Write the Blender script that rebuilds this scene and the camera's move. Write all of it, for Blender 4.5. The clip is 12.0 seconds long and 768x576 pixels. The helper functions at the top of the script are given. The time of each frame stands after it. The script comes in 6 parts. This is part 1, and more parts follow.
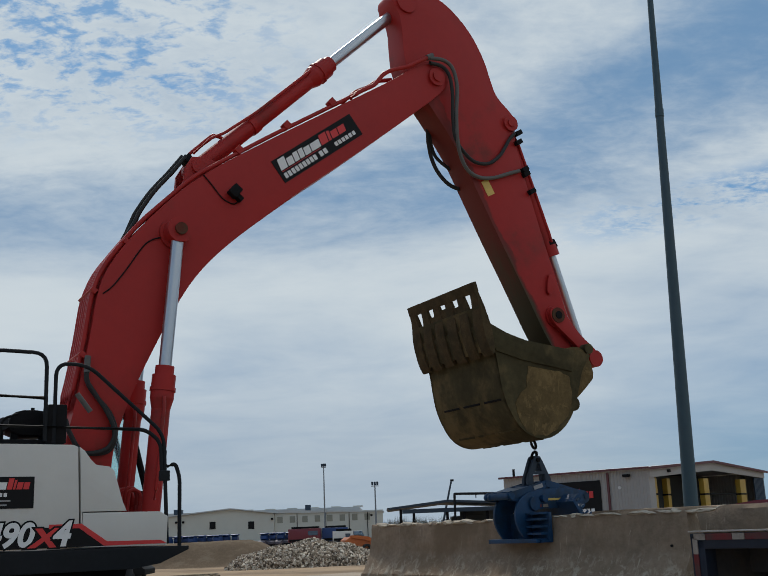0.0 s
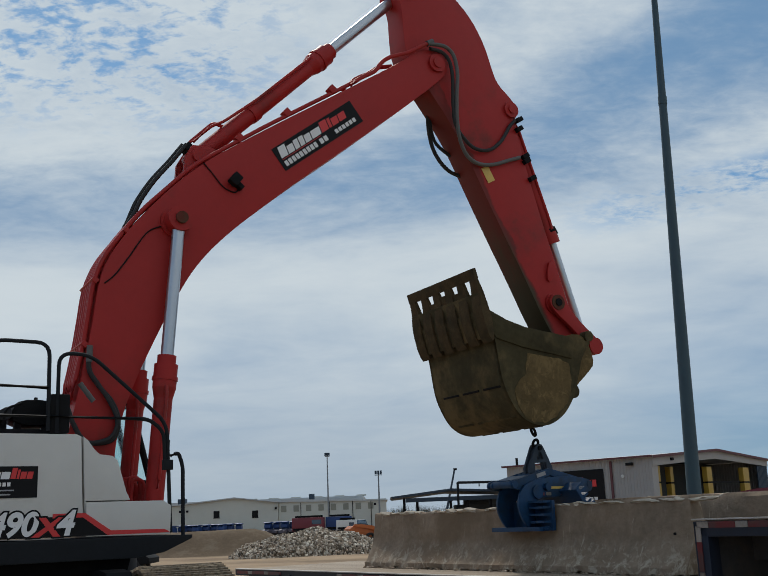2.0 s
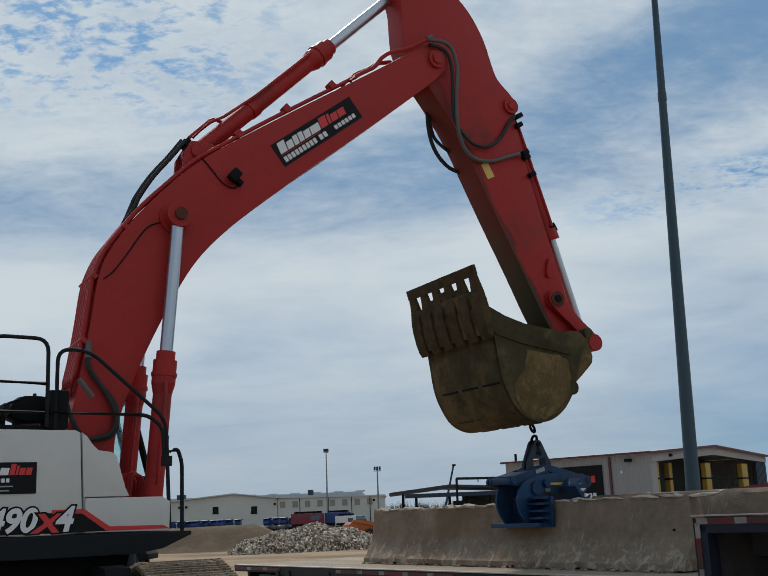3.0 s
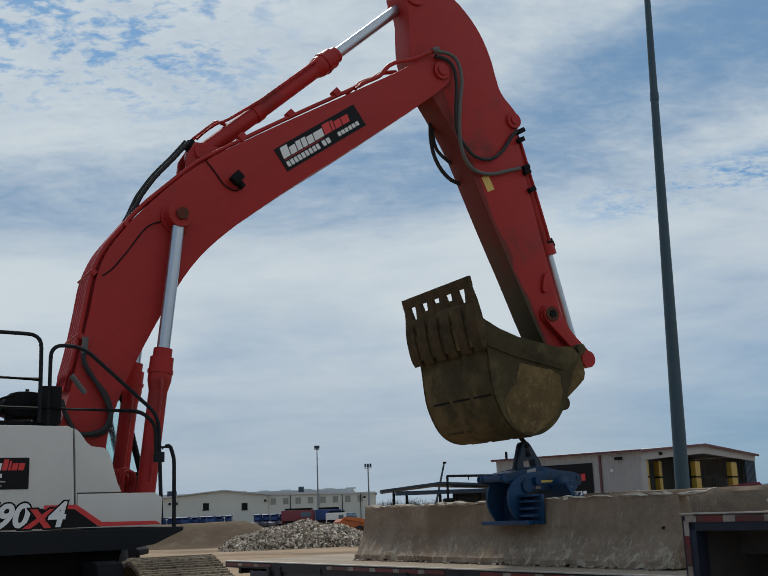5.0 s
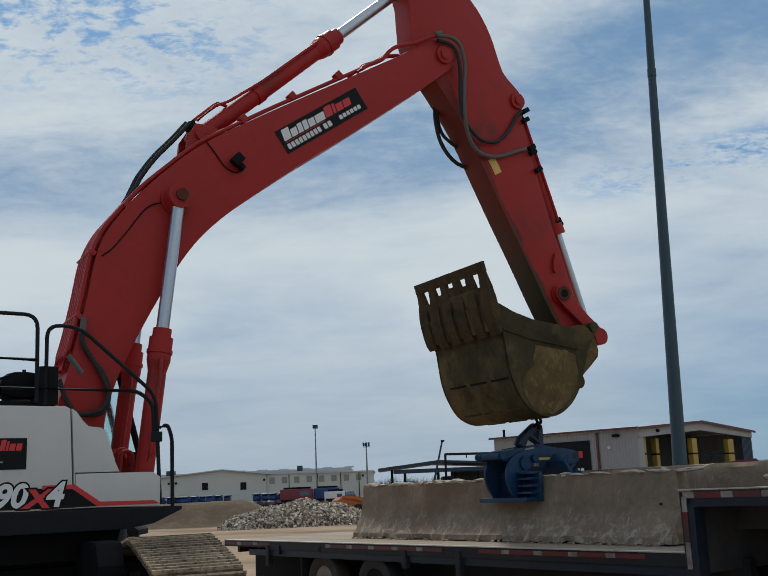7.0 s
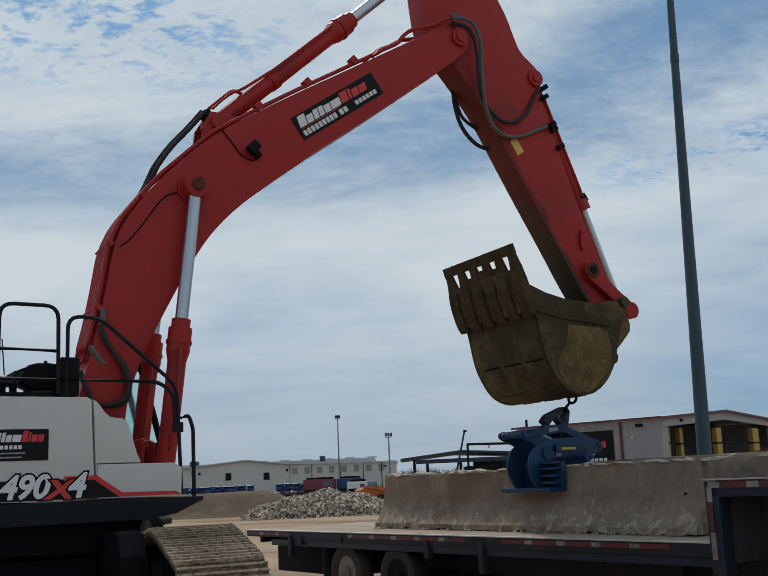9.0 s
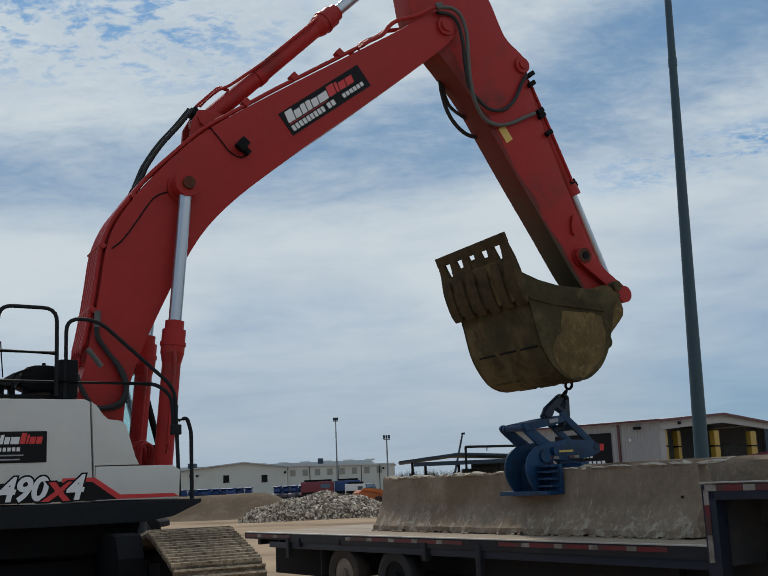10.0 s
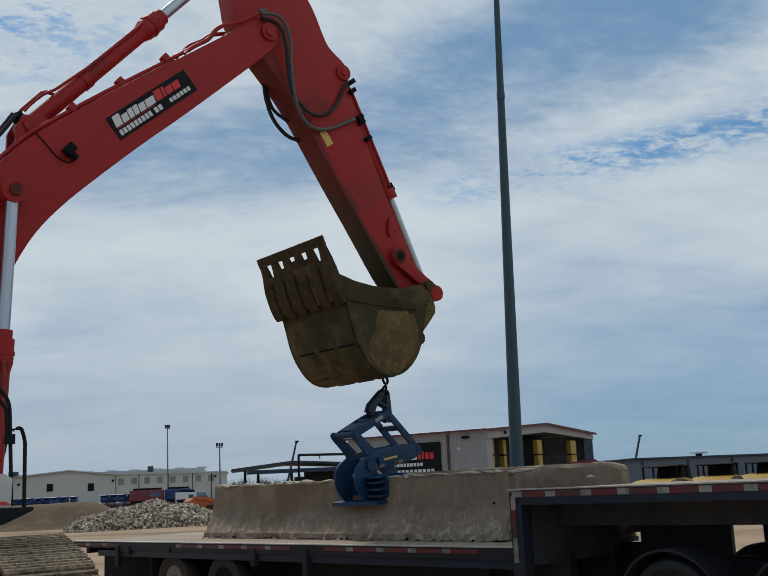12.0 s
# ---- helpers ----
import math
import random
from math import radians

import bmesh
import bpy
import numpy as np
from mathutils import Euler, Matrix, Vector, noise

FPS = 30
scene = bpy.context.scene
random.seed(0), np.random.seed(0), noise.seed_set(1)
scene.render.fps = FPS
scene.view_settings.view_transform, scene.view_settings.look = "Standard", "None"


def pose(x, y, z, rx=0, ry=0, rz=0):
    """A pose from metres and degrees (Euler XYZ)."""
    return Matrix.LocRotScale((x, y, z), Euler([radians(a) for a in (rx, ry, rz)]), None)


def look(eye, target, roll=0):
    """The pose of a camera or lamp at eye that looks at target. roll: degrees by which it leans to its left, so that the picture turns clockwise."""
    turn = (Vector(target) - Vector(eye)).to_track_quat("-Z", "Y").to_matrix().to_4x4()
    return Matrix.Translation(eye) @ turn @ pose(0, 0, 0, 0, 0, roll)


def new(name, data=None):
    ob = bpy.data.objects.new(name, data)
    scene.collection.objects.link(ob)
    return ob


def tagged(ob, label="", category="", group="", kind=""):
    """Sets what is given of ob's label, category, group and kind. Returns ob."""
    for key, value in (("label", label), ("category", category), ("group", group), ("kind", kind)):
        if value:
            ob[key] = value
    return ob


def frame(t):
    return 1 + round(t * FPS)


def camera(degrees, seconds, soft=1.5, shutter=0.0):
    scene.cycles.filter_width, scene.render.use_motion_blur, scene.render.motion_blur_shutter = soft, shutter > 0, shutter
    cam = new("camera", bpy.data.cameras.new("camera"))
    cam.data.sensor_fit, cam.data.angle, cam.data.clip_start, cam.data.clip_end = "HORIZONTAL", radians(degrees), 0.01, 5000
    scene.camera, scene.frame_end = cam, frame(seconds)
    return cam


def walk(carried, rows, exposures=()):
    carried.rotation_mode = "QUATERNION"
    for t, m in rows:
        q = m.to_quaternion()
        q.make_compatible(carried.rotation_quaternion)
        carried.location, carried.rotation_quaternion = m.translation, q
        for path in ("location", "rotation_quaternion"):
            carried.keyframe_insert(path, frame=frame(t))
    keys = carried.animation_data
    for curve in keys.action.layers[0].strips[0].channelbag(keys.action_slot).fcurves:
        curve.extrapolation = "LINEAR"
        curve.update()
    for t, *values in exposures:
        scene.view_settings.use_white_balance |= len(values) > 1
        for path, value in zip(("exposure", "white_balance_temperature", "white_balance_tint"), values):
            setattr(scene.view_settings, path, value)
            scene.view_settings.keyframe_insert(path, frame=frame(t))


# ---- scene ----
cam = camera(41.8, 12.0, soft=0.9)
walk(cam, [
    (0.0, pose(-0.002, -0.040, 1.754, 103.499, 2.166, -0.246)),
    (0.5, pose(-0.003, -0.024, 1.756, 103.353, 2.186, -0.091)),
    (1.0, pose(-0.002, -0.030, 1.751, 103.220, 2.251, -0.088)),
    (1.5, pose(-0.001, -0.024, 1.753, 103.045, 2.248, -0.083)),
    (2.0, pose(0.002, -0.024, 1.752, 102.900, 2.284, -0.049)),
    (2.5, pose(0.002, -0.019, 1.753, 102.767, 2.278, -0.075)),
    (3.0, pose(-0.001, -0.012, 1.755, 102.673, 2.260, -0.111)),
    (5.0, pose(-0.010, -0.056, 1.752, 102.498, 2.041, -0.642)),
    (5.5, pose(-0.008, -0.062, 1.756, 102.389, 2.071, -0.798)),
    (6.0, pose(-0.008, -0.056, 1.751, 102.118, 2.177, -0.883)),
    (6.5, pose(-0.009, -0.044, 1.750, 101.688, 2.325, -0.880)),
    (7.0, pose(-0.008, -0.023, 1.748, 101.316, 2.390, -0.731)),
    (9.0, pose(0.003, 0.042, 1.749, 100.825, 2.469, 0.535)),
    (9.5, pose(0.005, 0.030, 1.750, 100.888, 2.419, 0.498)),
    (10.0, pose(0.007, 0.019, 1.751, 100.953, 2.384, 0.424)),
    (10.3, pose(0.009, 0.003, 1.753, 101.007, 2.330, 0.193)),
    (10.5, pose(0.011, -0.021, 1.756, 101.089, 2.248, -0.153)),
    (10.7, pose(0.007, -0.087, 1.756, 101.073, 2.292, -1.193)),
    (10.8, pose(0.004, -0.141, 1.756, 101.059, 2.328, -2.050)),
    (10.9, pose(-0.000, -0.217, 1.757, 101.041, 2.377, -3.233)),
    (11.0, pose(-0.004, -0.280, 1.757, 101.025, 2.419, -4.232)),
    (11.2, pose(-0.008, -0.370, 1.757, 101.026, 2.467, -5.565)),
    (11.5, pose(-0.011, -0.457, 1.757, 101.026, 2.513, -6.846)),
    (12.0, pose(0.008, -0.613, 1.749, 100.987, 2.556, -8.907)),
])

# ---- light ----
SUN_EL, SUN_AZ = radians(52), radians(-18)


def make_world():
    """Broken high cloud over a pale blue sky."""
    w = bpy.data.worlds.new("sky")
    scene.world = w
    w.use_nodes = True
    nt = w.node_tree
    nd, ln = nt.nodes, nt.links
    nd.clear()
    out = nd.new("ShaderNodeOutputWorld")
    bg = nd.new("ShaderNodeBackground")
    bg.inputs["Strength"].default_value = 1.0
    sky = nd.new("ShaderNodeTexSky")
    sky.sky_type = 'NISHITA'
    sky.sun_disc = False
    sky.sun_elevation, sky.sun_rotation = SUN_EL, SUN_AZ
    sky.dust_density, sky.ozone_density = 0.5, 1.5
    skyscale = nd.new("ShaderNodeVectorMath")
    skyscale.operation = 'SCALE'
    skyscale.inputs["Scale"].default_value = 0.10
    ln.new(sky.outputs[0], skyscale.inputs[0])
    tc = nd.new("ShaderNodeTexCoord")
    sep = nd.new("ShaderNodeSeparateXYZ")
    ln.new(tc.outputs["Generated"], sep.inputs[0])

    def m(op, a, b=None, c=None):
        n = nd.new("ShaderNodeMath")
        n.operation = op
        for i, v in enumerate((a, b, c)):
            if v is None:
                continue
            if isinstance(v, (int, float)):
                n.inputs[i].default_value = v
            else:
                ln.new(v, n.inputs[i])
        return n.outputs[0]

    zz = m('ADD', m('MAXIMUM', sep.outputs[2], 0.0), 0.18)
    u, v = m('DIVIDE', sep.outputs[0], zz), m('DIVIDE', sep.outputs[1], zz)
    comb = nd.new("ShaderNodeCombineXYZ")
    ln.new(u, comb.inputs[0]), ln.new(v, comb.inputs[1])

    az = m('ARCTAN2', sep.outputs[0], sep.outputs[1])
    el = m('ARCSINE', sep.outputs[2])
    flat = nd.new("ShaderNodeCombineXYZ")
    ln.new(az, flat.inputs[0]), ln.new(el, flat.inputs[1])

    def noise_at(scale, loc, rot, stretch, detail, rough, dist=0.0, plane=None):
        mp = nd.new("ShaderNodeMapping")
        mp.inputs["Location"].default_value = loc
        mp.inputs["Rotation"].default_value = (0, 0, radians(rot))
        mp.inputs["Scale"].default_value = stretch
        ln.new((plane or comb).outputs[0], mp.inputs[0])
        n = nd.new("ShaderNodeTexNoise")
        n.inputs["Scale"].default_value = scale
        n.inputs["Detail"].default_value = detail
        n.inputs["Roughness"].default_value = rough
        n.inputs["Distortion"].default_value = dist
        ln.new(mp.outputs[0], n.inputs["Vector"])
        return n.outputs["Fac"]

    def ramp(x, lo, hi):
        n = nd.new("ShaderNodeMapRange")
        n.interpolation_type = 'SMOOTHSTEP'
        n.inputs["From Min"].default_value, n.inputs["From Max"].default_value = lo, hi
        ln.new(x, n.inputs["Value"])
        return n.outputs[0]

    high = noise_at(2.6, (1.3, 5.1, 0), -14, (0.7, 1.3, 1), 8.0, 0.62, 0.5)
    soft = noise_at(1.0, (0.7, 3.3, 0), 9, (4.2, 13.0, 1), 6.0, 0.52, 0.4, flat)
    upper = ramp(el, 0.14, 0.34)
    wisps = m('ADD', m('MULTIPLY', high, upper), m('MULTIPLY', soft, m('SUBTRACT', 1.0, upper)))
    broad = noise_at(0.8, (3.1, 0.4, 0), -16, (0.5, 1.2, 1), 3.0, 0.5, 0.3)
    puffs = noise_at(20.0, (0.4, 2.0, 0), 12, (0.8, 1.15, 1), 6.0, 0.62, 0.35)
    lumps = noise_at(4.2, (2.4, 1.0, 0), 8, (0.8, 1.1, 1), 5.0, 0.58, 0.5)
    wob = m('MULTIPLY_ADD', broad, 0.10, -0.05)
    # a long grey-blue trough between two sheets of cloud, rising to one side
    mid = m('MULTIPLY_ADD', az, 0.16, m('MULTIPLY_ADD', m('MULTIPLY', az, az), 0.18, 0.325))
    off = m('ABSOLUTE', m('SUBTRACT', m('ADD', el, wob), mid))
    width = m('MULTIPLY_ADD', az, 0.045, 0.062)
    trough = m('SUBTRACT', 1.0, ramp(m('DIVIDE', off, width), 0.2, 1.25))
    low = m('SUBTRACT', 1.0, ramp(el, 0.02, 0.23))
    calm = m('MULTIPLY_ADD', low, -0.78, 1.0)
    tone = m('ADD', m('ADD', m('MULTIPLY', m('MULTIPLY_ADD', wisps, 1.0, -0.5), calm), 0.675), m('MULTIPLY_ADD', broad, 0.5, -0.10))
    tone = m('SUBTRACT', tone, m('MULTIPLY', trough, m('MULTIPLY_ADD', ramp(az, -0.15, 0.25), 0.16, 0.37)))
    tone = m('SUBTRACT', tone, m('MULTIPLY', low, 0.33))
    tone = m('SUBTRACT', tone, m('MULTIPLY', m('MULTIPLY', ramp(az, 0.1, 0.4), m('SUBTRACT', 1.0, ramp(el, 0.16, 0.30))), 0.12))
    tone = m('ADD', tone, m('MULTIPLY_ADD', lumps, 0.30, -0.15))
    tone = m('SUBTRACT', tone, m('MULTIPLY', ramp(az, 0.12, 0.42), 0.10))
    tone = m('ADD', tone, m('MULTIPLY', m('MULTIPLY_ADD', puffs, 0.50, -0.25), ramp(el, 0.20, 0.36)))
    bright = ramp(tone, 0.05, 0.98)
    # open blue: among the small puffs on one side, and in a thin rift on the other
    crumbs = noise_at(46.0, (0.9, 1.4, 0), 20, (0.85, 1.1, 1), 5.0, 0.6, 0.3)
    side = m('MULTIPLY', ramp(el, 0.35, 0.44), m('SUBTRACT', 1.0, ramp(az, -0.22, 0.0)))
    holes = m('MULTIPLY', side, ramp(m('ADD', m('ADD', m('MULTIPLY', puffs, 0.5), m('MULTIPLY', lumps, 0.4)), m('MULTIPLY', crumbs, 0.22)), 0.53, 0.645))
    rift = m('SUBTRACT', 1.0, ramp(m('ABSOLUTE', m('SUBTRACT', el, m('MULTIPLY_ADD', az, 0.10, 0.262))), 0.004, 0.032))
    rift = m('MULTIPLY', m('MULTIPLY', rift, ramp(az, 0.15, 0.32)), ramp(m('ADD', m('ADD', m('MULTIPLY', puffs, 0.35), m('MULTIPLY', wisps, 0.4)), m('MULTIPLY', crumbs, 0.25)), 0.42, 0.58))
    faint = m('MULTIPLY', m('MULTIPLY', low, ramp(az, 0.05, 0.5)), 0.20)
    open_sky = m('MINIMUM', m('ADD', m('ADD', m('MULTIPLY', holes, 0.9), m('MULTIPLY', rift, 0.95)), faint), 1.0)
    mixa = nd.new("ShaderNodeMix")
    mixa.data_type = 'RGBA'
    ln.new(bright, mixa.inputs[0])
    mixa.inputs[6].default_value = (0.158, 0.288, 0.468, 1)
    mixa.inputs[7].default_value = (0.585, 0.655, 0.70, 1)
    veil = m('MULTIPLY', m('SUBTRACT', 1.0, ramp(el, 0.0, 0.17)), m('MULTIPLY_ADD', ramp(az, 0.1, 0.45), -0.35, 0.60))
    mixh = nd.new("ShaderNodeMix")
    mixh.data_type = 'RGBA'
    ln.new(veil, mixh.inputs[0]), ln.new(mixa.outputs[2], mixh.inputs[6])
    mixh.inputs[7].default_value = (0.375, 0.445, 0.505, 1)
    mixb = nd.new("ShaderNodeMix")
    mixb.data_type = 'RGBA'
    ln.new(open_sky, mixb.inputs[0])
    ln.new(mixh.outputs[2], mixb.inputs[6])
    tint = nd.new("ShaderNodeVectorMath")
    tint.operation = 'MULTIPLY'
    tint.inputs[1].default_value = (0.42, 0.70, 0.84)
    ln.new(skyscale.outputs[0], tint.inputs[0])
    ln.new(tint.outputs[0], mixb.inputs[7])
    ln.new(mixb.outputs[2], bg.inputs[0])
    ln.new(bg.outputs[0], out.inputs[0])


make_world()
sun_data = bpy.data.lights.new("sun", 'SUN')
sun_data.energy, sun_data.angle, sun_data.color = 1.9, radians(6), (1.0, 0.95, 0.87)
sun = new("sun", sun_data)
sun.matrix_world = look((40 * math.sin(SUN_AZ) * math.cos(SUN_EL), 40 * math.cos(SUN_AZ) * math.cos(SUN_EL), 40 * math.sin(SUN_EL)), (0, 0, 0))
scene.view_settings.exposure = 0.0


# ---- materials ----
def material(name, base, rough=0.6, metal=0.0, vary=0.25, scale=3.0, dirt=None, dirt_amount=0.35, dirt_scale=1.2,
             bump=0.15, bump_scale=25.0, coat=0.0, spec=0.5, stretch=(1, 1, 1), random_tone=0.0, streak=None):
    """Colour varied at two sizes, blotches of dirt, and fine relief."""
    mt = bpy.data.materials.new(name)
    mt.use_nodes = True
    nt = mt.node_tree
    nd, ln = nt.nodes, nt.links
    bs = nd["Principled BSDF"]
    bs.inputs["Metallic"].default_value = metal
    bs.inputs["Coat Weight"].default_value = coat
    bs.inputs["Specular IOR Level"].default_value = spec
    tc = nd.new("ShaderNodeTexCoord")
    mp = nd.new("ShaderNodeMapping")
    mp.inputs["Scale"].default_value = stretch
    ln.new(tc.outputs["Object"], mp.inputs[0])

    def nz(s, detail=5.0, rough_=0.6):
        n = nd.new("ShaderNodeTexNoise")
        n.inputs["Scale"].default_value, n.inputs["Detail"].default_value, n.inputs["Roughness"].default_value = s, detail, rough_
        ln.new(mp.outputs[0], n.inputs["Vector"])
        return n.outputs["Fac"]

    big, fine = nz(scale), nz(scale * 9)
    mr = nd.new("ShaderNodeMapRange")
    mr.inputs["From Min"].default_value, mr.inputs["From Max"].default_value = 0.3, 0.7
    mr.inputs["To Min"].default_value, mr.inputs["To Max"].default_value = 1 - vary, 1 + vary
    ad = nd.new("ShaderNodeMath")
    ad.operation = 'MULTIPLY_ADD'
    ln.new(fine, ad.inputs[0])
    ad.inputs[1].default_value = 0.4
    sc = nd.new("ShaderNodeMath")
    sc.operation = 'MULTIPLY'
    sc.inputs[1].default_value = 0.6
    ln.new(big, sc.inputs[0]), ln.new(sc.outputs[0], ad.inputs[2]), ln.new(ad.outputs[0], mr.inputs["Value"])
    value = mr.outputs[0]
    if random_tone:
        oi = nd.new("ShaderNodeObjectInfo")
        rr = nd.new("ShaderNodeMapRange")
        rr.inputs["To Min"].default_value, rr.inputs["To Max"].default_value = 1 - random_tone, 1 + random_tone
        ln.new(oi.outputs["Random"], rr.inputs["Value"])
        mu = nd.new("ShaderNodeMath")
        mu.operation = 'MULTIPLY'
        ln.new(value, mu.inputs[0]), ln.new(rr.outputs[0], mu.inputs[1])
        value = mu.outputs[0]
    vm = nd.new("ShaderNodeVectorMath")
    vm.operation = 'SCALE'
    vm.inputs[0].default_value = base
    ln.new(value, vm.inputs["Scale"])
    colour = vm.outputs[0]
    if dirt:
        blot = nz(dirt_scale, 7.0, 0.65)
        dr = nd.new("ShaderNodeMapRange")
        dr.interpolation_type = 'SMOOTHSTEP'
        dr.inputs["From Min"].default_value, dr.inputs["From Max"].default_value = 0.62 - dirt_amount * 0.4, 0.80 - dirt_amount * 0.3
        dr.inputs["To Max"].default_value = 0.85
        ln.new(blot, dr.inputs["Value"])
        mx = nd.new("ShaderNodeMix")
        mx.data_type = 'RGBA'
        ln.new(dr.outputs[0], mx.inputs[0]), ln.new(colour, mx.inputs[6])
        mx.inputs[7].default_value = (*dirt, 1)
        colour = mx.outputs[2]
    if streak:
        # pale runs and scratches, drawn out upright
        for sc3, lo3 in (((6.0, 2.0, 0.9), 0.66), ((3.5, 3.5, 3.0), 0.565)):
            m3 = nd.new("ShaderNodeMapping")
            m3.inputs["Scale"].default_value = sc3
            m3.inputs["Rotation"].default_value = (0, radians(14), 0)
            ln.new(tc.outputs["Object"], m3.inputs[0])
            n3 = nd.new("ShaderNodeTexNoise")
            n3.inputs["Scale"].default_value, n3.inputs["Detail"].default_value, n3.inputs["Roughness"].default_value = 2.2, 8.0, 0.7
            n3.inputs["Distortion"].default_value = 0.6
            ln.new(m3.outputs[0], n3.inputs["Vector"])
            r3 = nd.new("ShaderNodeMapRange")
            r3.interpolation_type = 'SMOOTHSTEP'
            r3.inputs["From Min"].default_value, r3.inputs["From Max"].default_value = lo3 - 0.07, lo3 + 0.06
            r3.inputs["To Max"].default_value = 0.7
            ln.new(n3.outputs["Fac"], r3.inputs["Value"])
            runs = r3.outputs[0]
            if sc3[0] < 4:
                # spatter thrown up from the road
                sp = nd.new("ShaderNodeSeparateXYZ")
                ln.new(tc.outputs["Object"], sp.inputs[0])
                hr = nd.new("ShaderNodeMapRange")
                hr.inputs["From Min"].default_value, hr.inputs["From Max"].default_value = 0.42, 0.12
                ln.new(sp.outputs[2], hr.inputs["Value"])
                mu3 = nd.new("ShaderNodeMath")
                mu3.operation = 'MULTIPLY'
                ln.new(runs, mu3.inputs[0]), ln.new(hr.outputs[0], mu3.inputs[1])
                runs = mu3.outputs[0]
            x3 = nd.new("ShaderNodeMix")
            x3.data_type = 'RGBA'
            ln.new(runs, x3.inputs[0]), ln.new(colour, x3.inputs[6])
            x3.inputs[7].default_value = (*streak, 1)
            colour = x3.outputs[2]
    ln.new(colour, bs.inputs["Base Color"])
    rg = nd.new("ShaderNodeMapRange")
    rg.inputs["To Min"].default_value, rg.inputs["To Max"].default_value = max(rough - 0.12, 0.03), min(rough + 0.12, 1)
    ln.new(big, rg.inputs["Value"]), ln.new(rg.outputs[0], bs.inputs["Roughness"])
    if bump:
        bp = nd.new("ShaderNodeBump")
        bp.inputs["Strength"].default_value, bp.inputs["Distance"].default_value = bump, 0.01
        ln.new(nz(bump_scale, 6.0), bp.inputs["Height"]), ln.new(bp.outputs[0], bs.inputs["Normal"])
    return mt


RED = material("red_paint", (0.352, 0.023, 0.0205), 0.48, vary=0.10, scale=0.9, dirt=(0.15, 0.027, 0.02), dirt_amount=0.18, bump=0.03, bump_scale=8, spec=0.22)
WHITE = material("white_paint", (0.575, 0.56, 0.525), 0.4, vary=0.05, scale=0.8, dirt=(0.42, 0.39, 0.33), dirt_amount=0.12, bump=0.02, spec=0.4)
BLACK = material("black_steel", (0.010, 0.010, 0.011), 0.7, vary=0.3, bump=0.1, spec=0.1)
RAIL = material("black_rail", (0.017, 0.019, 0.022), 0.68, vary=0.2, bump=0.02, spec=0.12)
RUBBER = material("black_rubber", (0.018, 0.018, 0.018), 0.75, vary=0.25, bump=0.1)
HOSE = material("dusty_hose", (0.10, 0.098, 0.092), 0.7, vary=0.2, bump=0.05)
CHROME = material("chrome", (0.47, 0.49, 0.52), 0.32, metal=0.9, vary=0.06, bump=0.0)
MUD = material("muddy_steel", (0.060, 0.050, 0.026), 0.9, vary=0.35, scale=1.6, dirt=(0.165, 0.12, 0.058), dirt_amount=0.38, dirt_scale=1.3, bump=0.6, bump_scale=14, spec=0.12)
CLAY = material("caked_clay", (0.132, 0.092, 0.042), 0.95, vary=0.35, scale=2.2, dirt=(0.062, 0.046, 0.023), dirt_amount=0.48, dirt_scale=1.6, bump=1.0, bump_scale=9, spec=0.1, streak=(0.22, 0.15, 0.068))
RUST = material("rusty_mud", (0.080, 0.056, 0.029), 0.9, vary=0.4, scale=5, dirt=(0.045, 0.036, 0.02), dirt_amount=0.45, dirt_scale=4, bump=0.7, bump_scale=14, spec=0.12)
STAIN = material("mud_stained_paint", (0.105, 0.03, 0.02), 0.75, vary=0.35, scale=4, dirt=(0.075, 0.05, 0.028), dirt_amount=0.45, dirt_scale=5, bump=0.3, spec=0.15)


